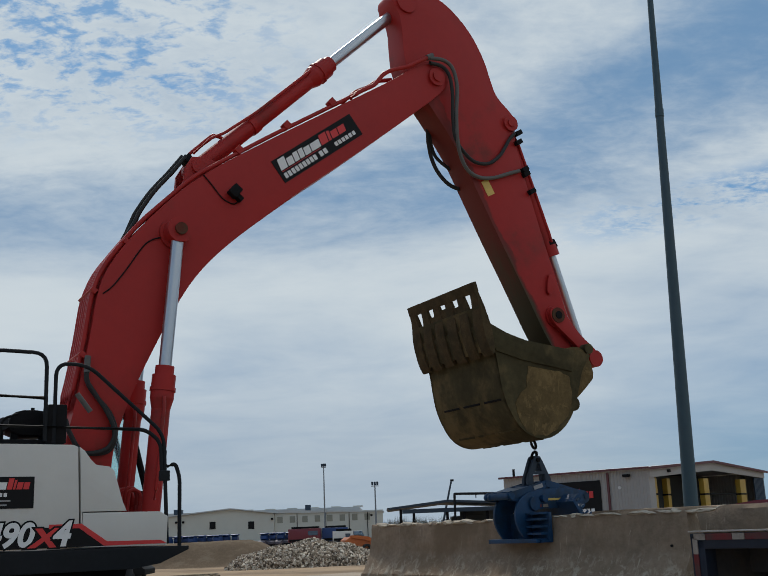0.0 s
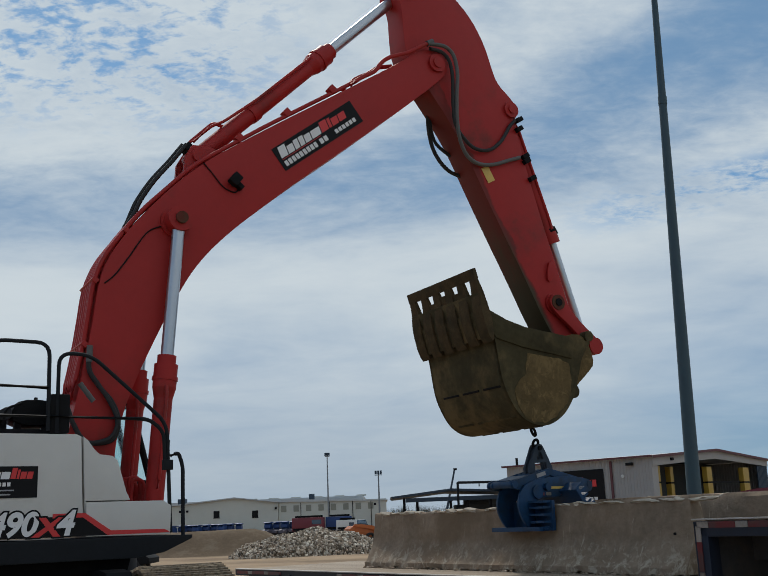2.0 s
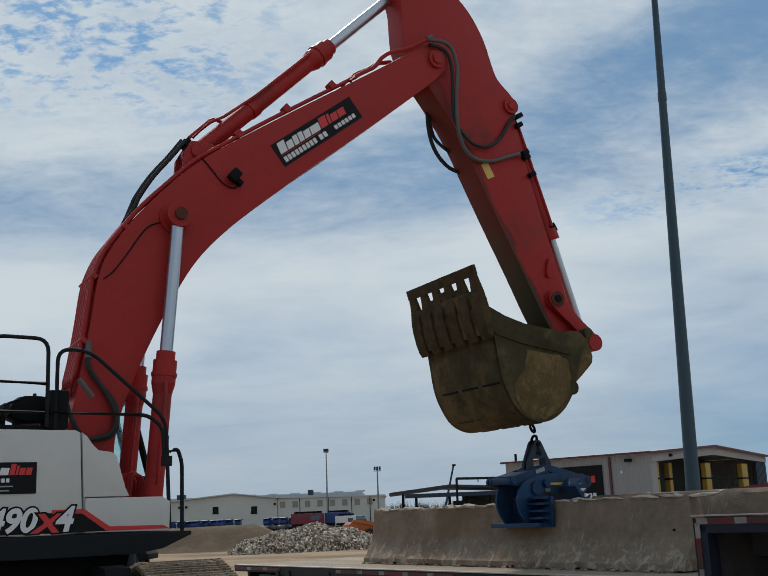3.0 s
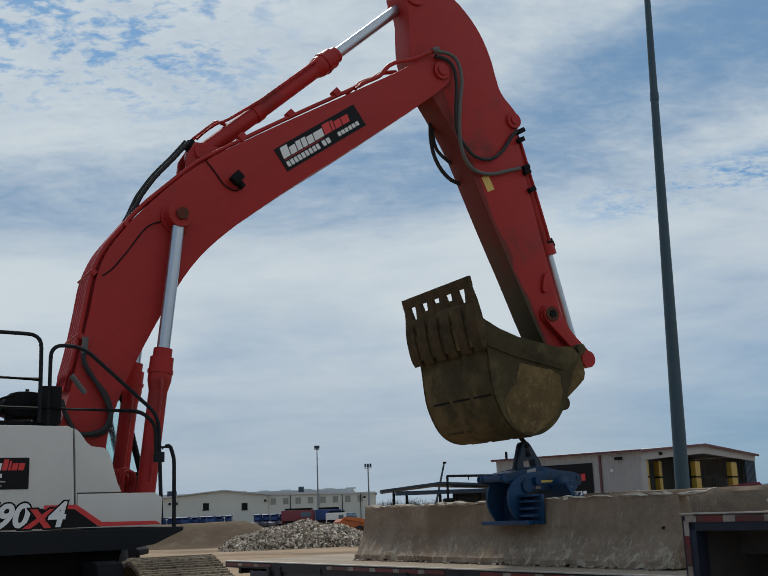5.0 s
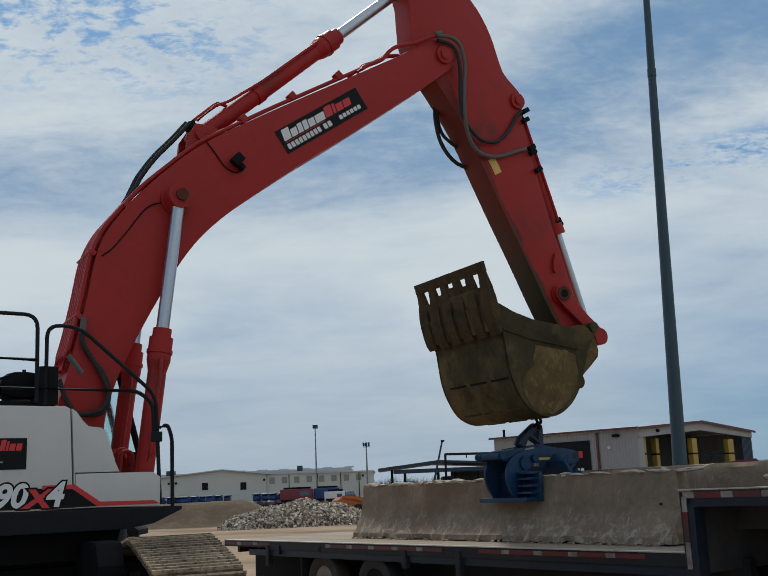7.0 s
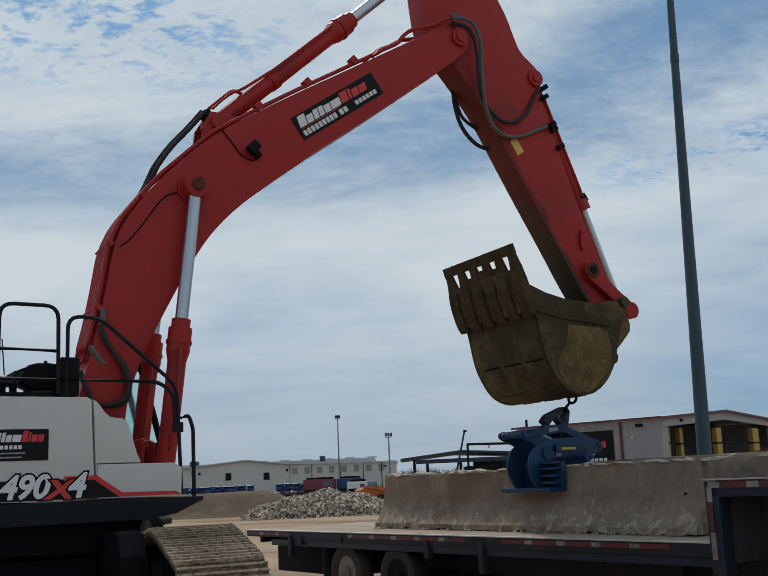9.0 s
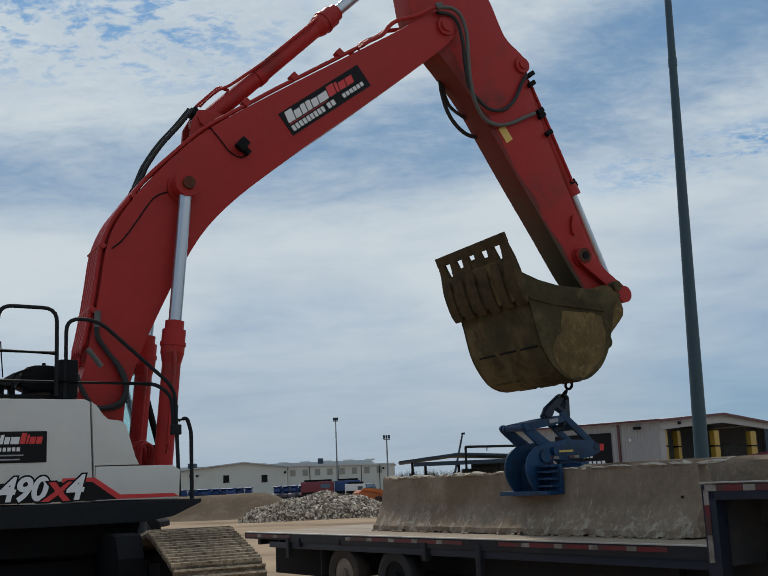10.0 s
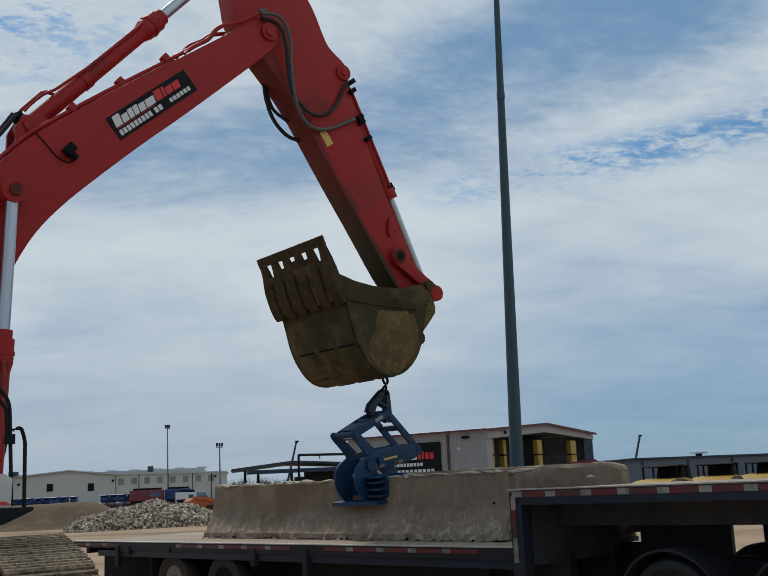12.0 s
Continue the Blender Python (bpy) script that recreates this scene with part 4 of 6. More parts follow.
def bucket_parts(ex, P):
    outer = [Vector((x, z)) for x, z in SHELL]
    pts = [Vector((p.x, p.y)) for p in curve_points([(x, 0, z) for x, z in SHELL], 4) for p in [Vector((p.x, p.z))]]
    inner = []
    for i, p in enumerate(pts):
        t = (pts[min(i + 1, len(pts) - 1)] - pts[max(i - 1, 0)]).normalized()
        inner.append(p + Vector((-t.y, t.x)) * 0.05)
    b = prism([tuple(p) for p in pts] + [tuple(p) for p in inner[::-1]], -BUCKET_W, BUCKET_F)
    bk = part("bucket", b, MUD, ex, "mud-caked steel digging bucket")
    P["bucket"] = bk
    # side plates
    side = [tuple(p) for p in pts[3:]] + [(-0.50, -0.15), (-0.74, -0.16), (-1.39, -0.13), (-1.70, -0.07), (-2.02, 0.04)]
    for y0, y1 in ((-BUCKET_W + 0.002, -BUCKET_W + 0.045), (BUCKET_F - 0.045, BUCKET_F - 0.002)):
        part("side_plate", prism(side, y0, y1), MUD, bk)
    for s in (-1, 1):
        e = BUCKET_W if s == -1 else BUCKET_F
        y0, y1 = sorted((s * (e + 0.02), s * (e - 0.03)))
        part("side_rim", prism([(-2.04, 0.05), (-1.70, -0.07), (-1.39, -0.13), (-0.74, -0.16), (-0.57, -0.17), (-0.63, -0.46), (-0.85, -0.44), (-1.45, -0.40), (-1.86, -0.33)], y0, y1, 0.01), MUD, bk)
        y0, y1 = sorted((s * (e + 0.004), s * (e - 0.01)))
        wear = [(-1.36, -0.46), (-1.39, -0.72), (-1.49, -0.86), (-1.55, -1.06), (-1.40, -1.29), (-1.20, -1.365), (-0.98, -1.305), (-0.78, -1.13), (-0.655, -0.92), (-0.64, -0.62), (-0.72, -0.52), (-0.95, -0.46)]
        edge = [Vector((p.x, p.z)) for p in curve_points([(x, 0, z) for x, z in wear], 7, closed=True)]
        wear = [tuple(p + Vector((noise.noise(Vector((p.x * 9, p.y * 9, 1))), noise.noise(Vector((p.x * 9, p.y * 9, 5))))) * 0.035) for p in edge]
        part("wear_plate", prism(wear, y0, y1), CLAY, bk, "clay-caked side wear plate")
        y0, y1 = sorted((s * 0.34, s * 0.46))
        part("hinge_plate", prism(rounded([(-0.85, -0.12), (-0.42, -0.05), (-0.20, 0.02), (-0.06, -0.02), (0.05, -0.16), (0.12, -0.38), (0.0, -0.52), (-0.20, -0.72), (-0.34, -0.86), (-0.62, -0.85), (-0.75, -0.4)], 1), y0, y1, 0.015), CLAY, bk, "clay-caked hinge plate")
    part("bucket_pin", rod((0, -0.5, 0), (0, 0.5, 0), 0.075, n=20), MUD, bk)
    part("lift_eye", rod((-0.26, -0.46, -0.80), (-0.26, 0.46, -0.80), 0.10, n=20), MUD, bk)
    # lip, adapters and the bar that ties their tips
    ang = math.degrees(math.atan2(0.88, -0.325))
    lipm = pose(-1.875, 0, -0.335, 0, -ang, 0)
    lip = part("lip", box(0.03, 0.385, -BUCKET_W - 0.02, BUCKET_F + 0.02, -0.02, 0.07, 0.015), MUD, bk)
    lip.matrix_basis = lipm
    bar = part("edge_bar", box(0.795, 0.935, -BUCKET_W - 0.02, BUCKET_F + 0.02, -0.018, 0.035, 0.012), RUST, bk)
    bar.matrix_basis = lipm
    band = part("edge_band", box(0.36, 0.615, -BUCKET_W - 0.015, BUCKET_F + 0.015, -0.03, 0.05, 0.012), MUD, bk)
    band.matrix_basis = lipm
    for i in range(6):
        y = -BUCKET_W + 0.06 + i * (BUCKET_W + BUCKET_F - 0.12) / 5
        a = part("tooth_adapter", prism(rounded([(-0.08, 0.05), (0.08, 0.105), (0.40, 0.095), (0.56, 0.055), (0.66, 0.035), (0.90, 0.03), (0.90, -0.012), (0.5, -0.03), (0.2, -0.03)], 1), y - 0.105, y + 0.105, 0.012), RUST, bk)
        for v in a.data.vertices:
            k = 1.0 - 0.34 * min(1.0, max(0.0, (v.co.x - 0.56) / 0.22))
            v.co.y = y + (v.co.y - y) * k
        a.matrix_basis = lipm
    for i in (1, 2, 3):
        y = -BUCKET_W + 0.06 + (i + 0.5) * (BUCKET_W + BUCKET_F - 0.12) / 5
        w = part("tooth_web", box(0.55, (0, 0.70, 0.735, 0.685)[i], y - 0.07, y + 0.07, -0.015, 0.03), RUST, bk)
        w.matrix_basis = lipm
    # wear strips across the back of the shell
    for i, f in ((13, 0.0), (20, 0.2), (27, -0.1)):
        p, q = pts[i], pts[i + 1]
        n = (q - p).normalized()
        for j in range(3):
            y0 = -0.78 + j * 0.49 + f * 0.1
            s = part("wear_strip", box(-0.014, 0.014, y0, y0 + 0.38, -0.009, 0.004, 0.003), BLACK if i == 13 else MUD, bk)
            s.matrix_basis = pose(p.x, 0, p.y, 0, -math.degrees(math.atan2(n.y, n.x)), 0)


def tracks(ex):
    """Two crawler tracks, their loops set out as shoes along a path."""
    inv = (Matrix.Translation(EX) @ pose(0, 0, 0, 0, 0, YAW)).inverted()
    d = Vector((0.42, -0.91, 0)).normalized()
    side = Vector((-d.y, d.x, 0))
    shoe = bmesh.new()
    box(-0.37, 0.37, -0.085, 0.085, -0.018, 0.018, 0.0, shoe)
    for y in (-0.06, 0.0, 0.06):
        box(-0.37, 0.37, y - 0.010, y + 0.010, 0.016, 0.045, 0.0, shoe)
    # ridges take the pale tone, the plate between them the dark one
    for f in shoe.faces:
        f.material_index = 0 if f.calc_center_median().z > 0.019 else 1
    shoe_me = mesh_from(shoe, "track_shoe", SHOE)
    shoe_me.materials.append(PLATE)
    for k, centre in enumerate((Vector((-1.79, 9.14, 0)), Vector((-4.29, 7.98, 0)))):
        # loop in (along, height): idler end in front, sprocket end behind
        loop = [(-4.3, 0.08), (0.45, 0.06), (0.80, 0.18), (1.0, 0.45), (1.05, 0.75), (1.04, 1.0), (0.99, 1.10), (0.88, 1.165), (0.45, 1.275), (0.06, 1.375), (-0.06, 1.385), (-0.3, 1.345), (-2.2, 1.14), (-3.9, 1.08), (-4.5, 0.88), (-4.7, 0.55), (-4.6, 0.25)]
        pts = [Vector((x, 0, z)) for x, z in rounded(loop, 2)]
        tr = part("track_frame", box(-0.22, 0.22, -4.2, 0.5, 0.25, 0.85, 0.05), BLACK, ex, "crawler track frame with dusty steel shoes")
        m = Matrix.Translation(centre) @ Matrix(((-side.x, -d.x * -1, 0, 0), (-side.y, d.y, 0, 0), (0, 0, 1, 0), (0, 0, 0, 1)))
        m = Matrix(((-side.x, d.x, 0, centre.x), (-side.y, d.y, 0, centre.y), (0, 0, 1, 0), (0, 0, 0, 1)))
        tr.matrix_basis = inv @ m
        part("idler", rod((-0.15, 0.5, 0.62), (0.15, 0.5, 0.62), 0.44, n=28), BLACK, tr)
        for r in range(6):
            part("carrier_roller", rod((-0.25, 0.1 - r * 0.72, 0.16), (0.25, 0.1 - r * 0.72, 0.16), 0.11, n=16), STEEL, tr)
        for yy in (-0.35, -0.9):
            part("frame_gusset", box(0.20, 0.30, yy - 0.05, yy + 0.05, 0.55, 1.12, 0.01), STEEL, tr)
        part("side_guard", prism([(-2.4, 0.5), (-0.12, 0.5), (-0.02, 1.20), (-0.16, 1.385), (-0.5, 1.40), (-2.4, 1.30)], -0.62, -0.395, 0.01), BLACK, tr).matrix_basis = pose(0, 0, 0, 0, 0, 90)
        part("step_plate", box(0.22, 0.42, -1.3, -0.55, 0.86, 0.90, 0.006), HUB, tr)
        part("sprocket", rod((-0.15, -4.15, 0.58), (0.15, -4.15, 0.58), 0.42, n=28), BLACK, tr)
        total = sum((pts[(i + 1) % len(pts)] - pts[i]).length for i in range(len(pts)))
        count = int(total / 0.203)
        step, pos, i = total / count, 0.0, 0
        for c in range(count):
            target = c * step
            while True:
                seg = pts[(i + 1) % len(pts)] - pts[i]
                if pos + seg.length >= target:
                    break
                pos += seg.length
                i += 1
            p = pts[i] + seg.normalized() * (target - pos)
            a = math.atan2(seg.z, seg.x)
            shared("track_shoe", shoe_me, tr, Matrix.Translation((0, p.x, p.z)) @ Matrix.Rotation(a, 4, 'X') @ Matrix.Rotation(math.pi, 4, 'Y'))


EXCAVATOR, MOVING = excavator()

# ---- trailer with its load ----
TA, TB = Vector((-2.57, 17.98, 0)), Vector((3.10, 10.25, 0))
TU = (TB - TA).normalized()
DECK_Z, UPPER_Z = 1.0, 1.61


def trailer():
    ang = math.degrees(math.atan2(TU.y, TU.x))
    tr = empty("flatbed_trailer", pose(TA.x, TA.y, 0, 0, 0, ang), "dark step-deck flatbed trailer with worn red and white reflectors", "trailer")
    L = (TB - TA).length
    W = 2.55
    # local: x along the edge towards the tractor, y away from the near edge
    part("deck_frame", box(0.0, L, 0.02, W, 0.90, 0.955), STEEL, tr)
    plank = mesh_from(box(0, 1.0, 0, 0.185, 0, 0.04), "deck_plank", WOOD)
    for i in range(13):
        shared("deck_plank", plank, tr, pose(0.02, 0.07 + i * 0.189, 0.957) @ Matrix.Diagonal((L - 0.03, 1, 1, 1)))
    part("side_rail", box(1.45, L, -0.005, 0.06, 0.865, 1.0, 0.006), STEEL, tr)
    part("tail_rail", box(0.0, 1.42, -0.01, 0.06, 0.90, 0.998, 0.006), STEEL, tr)
    part("edge_strip", box(0.0, L, -0.02, 0.07, 0.999, 1.012), ALU, tr, "pale worn deck edge")
    part("lower_rail", box(0.8, L + 0.1, 0.02, 0.10, 0.77, 0.864, 0.006), NAVY, tr)
    # reflectors, red and white in turn
    x, k = 0.05, 0
    while x < L - 0.5:
        w = 0.40 if k % 2 == 0 else 0.14
        if not (1.5 < x < 2.9 or (x > 5.6 and x < 6.4)):
            part("reflector", box(x, x + w - 0.006, -0.014, -0.0055, 0.930, 0.978), TAPE_R if k % 2 == 0 else TAPE_W, tr)
        x += w
        k += 1
    # gooseneck: upright front of the step, upper deck
    part("step_post", box(L, L + 0.16, -0.03, 0.14, 0.70, UPPER_Z - 0.02, 0.01), NAVY, tr)
    part("step_wall", box(L + 0.02, L + 0.12, 0.12, 1.92, 0.80, UPPER_Z - 0.04, 0.01), LIFTED_STEEL, tr)
    part("upper_rail", box(L, L + 3.4, -0.03, 0.06, UPPER_Z - 0.16, UPPER_Z - 0.012, 0.008), NAVY, tr)
    part("upper_deck", box(L + 0.13, L + 3.4, 0.0, W, UPPER_Z - 0.06, UPPER_Z, 0.004), WOOD, tr)
    part("upper_edge", box(L - 0.01, L + 3.4, -0.045, 0.05, UPPER_Z + 0.001, UPPER_Z + 0.014), ALU, tr)
    x, k = L + 0.05, 1
    while x < L + 3.3:
        w = 0.30 if k % 2 == 0 else 0.14
        part("reflector", box(x, x + w - 0.006, -0.042, -0.0305, UPPER_Z - 0.075, UPPER_Z - 0.015), TAPE_R if k % 2 == 0 else TAPE_W, tr)
        x += w
        k += 1
    for z0, z1, mat in ((1.40, 1.55, TAPE_W), (1.12, 1.40, TAPE_R), (0.85, 1.11, TAPE_W)):
        part("reflector", box(L + 0.03, L + 0.085, -0.042, -0.0305, z0, z1), mat, tr)
    for y in (0.75, 1.65):
        part("main_beam", box(0.3, L + 0.2, y, y + 0.12, 0.45, 0.899, 0.01), STEEL, tr)
        part("neck_beam", box(L, L + 3.4, y, y + 0.12, UPPER_Z - 0.42, UPPER_Z - 0.061, 0.01), LIFTED_STEEL, tr)
    for i in range(14):
        part("cross_member", box(0.3 + i * 0.68, 0.38 + i * 0.68, 0.08, W - 0.03, 0.80, 0.898), STEEL, tr)
    # stake pockets and hangers along the side
    for x, z in ((1.42, 0.62), (1.75, 0.80), (2.9, 0.86), (6.1, 0.55), (5.0, 0.70)):
        part("stake", box(x, x + 0.09, -0.03, 0.05, z, 0.94, 0.01), STEEL, tr)
    # shade over the second axle is put into its darker tyres and rims
    for x in (2.95, 4.25):
        for y in (0.18, W - 0.18):
            wh = part("wheel", wheel_mesh(0.42, 0.26), TYRE if x < 3.5 else RUBBER, tr)
            wh.matrix_basis = pose(x, y, 0.42)
            rim = rod((0, -0.09, 0), (0, 0.09, 0), 0.245, n=24)
            rod((0, -0.13, 0), (0, -0.08, 0), 0.10, bm=rim, n=20)
            part("rim", rim, HUB if x < 3.5 else BLACK, wh, "dusty steel rim" if x < 3.5 else "steel rim, blackened for the shade under the deck")
        part("axle", rod((x, 0.2, 0.42), (x, W - 0.2, 0.42), 0.06), STEEL, tr)
    part("mud_flap", box(2.35, 2.37, 0.05, 0.6, 0.2, 0.85), RUBBER, tr)
    # added sheets and box: dark put where only shade lies under deck and neck
    part("far_skirt", box(0.12, L + 0.1, W - 0.10, W - 0.04, 0.10, 0.89), LIFTED_STEEL, tr, "added dark sheet standing for the shade under the deck")
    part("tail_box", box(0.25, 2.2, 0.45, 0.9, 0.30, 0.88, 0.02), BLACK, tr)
    # neck sheets also added for shade, with one gap left open to the ground
    part("neck_skirt", box(L + 0.104, L + 1.30, W - 0.12, W - 0.05, 0.15, UPPER_Z - 0.07), LIFTED_STEEL, tr)
    part("neck_skirt", box(L + 1.69, L + 3.3, W - 0.12, W - 0.05, 0.15, UPPER_Z - 0.07), LIFTED_STEEL, tr)
    part("neck_rail", box(L + 1.305, L + 1.685, W - 0.12, W - 0.05, 1.10, UPPER_Z - 0.07), LIFTED_STEEL, tr)
    part("landing_leg", box(L - 0.9, L - 0.78, 0.5, 0.62, 0.12, 0.9, 0.01), STEEL, tr)
    return tr, ang, L


TRAILER, T_ANG, T_LEN = trailer()

BARRIER_L = Vector((-0.32, 16.63, 1.012))
BU = Vector((3.72, -5.48, 0)).normalized()
B_ANG = math.degrees(math.atan2(BU.y, BU.x))
B_LEN, B_H = 6.40, 0.84


def barrier():
    """Long safety-shape concrete barrier with a worn and chipped crest."""
    prof = [(0.0, 0.0), (0.0, 0.07), (0.03, 0.10), (0.165, 0.33), (0.185, 0.40), (0.215, 0.80), (0.235, B_H), (0.375, B_H), (0.395, 0.80), (0.425, 0.40), (0.445, 0.33), (0.58, 0.10), (0.61, 0.07), (0.61, 0.0)]
    b = bmesh.new()
    n = 160
    rings = []
    # finer rings of the outline
    fine = []
    for i in range(len(prof) - 1):
        a, c = Vector(prof[i]), Vector(prof[i + 1])
        m = max(1, int((c - a).length / 0.055))
        fine += [a.lerp(c, k / m) for k in range(m)]
    fine.append(Vector(prof[-1]))
    for i in range(n + 1):
        x = B_LEN * i / n
        ring = []
        for p in fine:
            y, z = p.x, p.y
            v = Vector((x * 2.0, y * 4, z * 4))
            crest = max(0.0, (z - 0.74) / 0.1)
            chip = noise.noise(Vector((x * 1.3, 3.0, 0))) * 0.5 + noise.noise(Vector((x * 4.1, 7.0, y * 4))) * 0.5
            z -= crest * max(0.0, chip) * 0.07 + crest * 0.03 * (0.5 + 0.5 * math.sin(x * 0.9))
            z += crest * 0.05 * max(0, (x - 5.2) / 2.8)
            y += 0.012 * noise.noise(v) + 0.006 * noise.noise(v * 3.7)
            foot = max(0.0, 1 - p.y / 0.14)
            z += foot * (max(0, noise.noise(Vector((x * 3, 9, 0)))) * 0.022 + max(0, noise.noise(Vector((x * 11, 5, 0)))) * 0.03)
            y += (0.03 if y < 0.3 else -0.03) * max(0.0, 1 - abs(p.y - 0.08) / 0.16) * noise.noise(Vector((x * 6, p.y * 14, 2)))
            xx = x
            if i in (0, n):
                xx += 0.02 * noise.noise(Vector((y * 9, z * 9, i))) + (0.10 if i == 0 else -0.10) * (max(0, z - 0.6) if i else 0.3 * z)
            ring.append(b.verts.new((xx, y, max(z, 0.0))))
        rings.append(ring)
    for i in range(n):
        A, B = rings[i], rings[i + 1]
        for k in range(len(A) - 1):
            b.faces.new((A[k], A[k + 1], B[k + 1], B[k]))
        b.faces.new((A[-1], A[0], B[0], B[-1]))
    b.faces.new(rings[0][::-1]), b.faces.new(rings[-1])
    bmesh.ops.recalc_face_normals(b, faces=b.faces)
    smooth(b, 35)
    ob = part("concrete_barrier", b, CONCRETE)
    ob.matrix_basis = pose(*BARRIER_L, 0, 0, B_ANG)
    tagged(ob, "weathered grey-brown concrete road barrier with chipped top, lying on the trailer", "barrier")
    rng = random.Random(5)
    # crest lumps: real breaks, with the back-lit rim put into their pale colour
    for k in range(26):
        x = 0.3 + k * 0.25 + rng.uniform(-0.1, 0.1)
        if 3.1 < x < 4.35:
            continue
        w, h = rng.uniform(0.05, 0.22), rng.uniform(0.015, 0.04)
        c = bmesh.new()
        bmesh.ops.create_icosphere(c, subdivisions=2, radius=1)
        for v in c.verts:
            f = 1 + 0.45 * noise.noise(v.co * 1.7 + Vector((k, 0, 0)))
            v.co = Vector((v.co.x * w * f, v.co.y * 0.085 * f, v.co.z * h * f))
        o = part("broken_crest", c, CHIP, ob, "pale broken concrete")
        o.matrix_basis = pose(x, 0.265, B_H - 0.022 - 0.02 * (0.5 + 0.5 * math.sin(x * 0.9)), 0, rng.uniform(-8, 8), 0)
    part("drain_hole", rod((6.15, 0.17, 0.44), (6.15, 0.26, 0.44), 0.015, n=12), BLACK, ob, "dark drilled hole")
    # crumbs along the foot
    c = bmesh.new()
    for k in range(260):
        s = rng.choice((0.006, 0.009, 0.012, 0.016, 0.024))
        p = Vector((rng.uniform(0.05, B_LEN - 0.05), rng.uniform(-0.05, 0.03) - s * 0.3, s * 0.35 - 0.013))
        g = bmesh.ops.create_icosphere(c, subdivisions=1, radius=s)
        for v in g["verts"]:
            f = 1 + 0.5 * noise.noise(v.co * 60 + Vector((k, 0, 0)))
            v.co = Vector((v.co.x * 1.5 * f, v.co.y * f, v.co.z * 0.8 * f)) + p
    o = part("concrete_crumbs", c, CONCRETE)
    o.matrix_basis = pose(*BARRIER_L, 0, 0, B_ANG)
    tagged(o, "brown concrete crumbs along the foot of the barrier", "debris", kind="stuff")
    return ob


barrier()


# ---- clamp on the barrier ----
CK = 3.70
C_ORG = BARRIER_L + BU * CK + Vector((-BU.y, BU.x, 0)) * 0.335 + Vector((0, 0, B_H + 0.06))
C_ANG = B_ANG + 90.0


def arm_plate(points, y, mat=None, th=0.035):
    return prism(rounded(points, 2), y - th / 2, y + th / 2, 0.006)


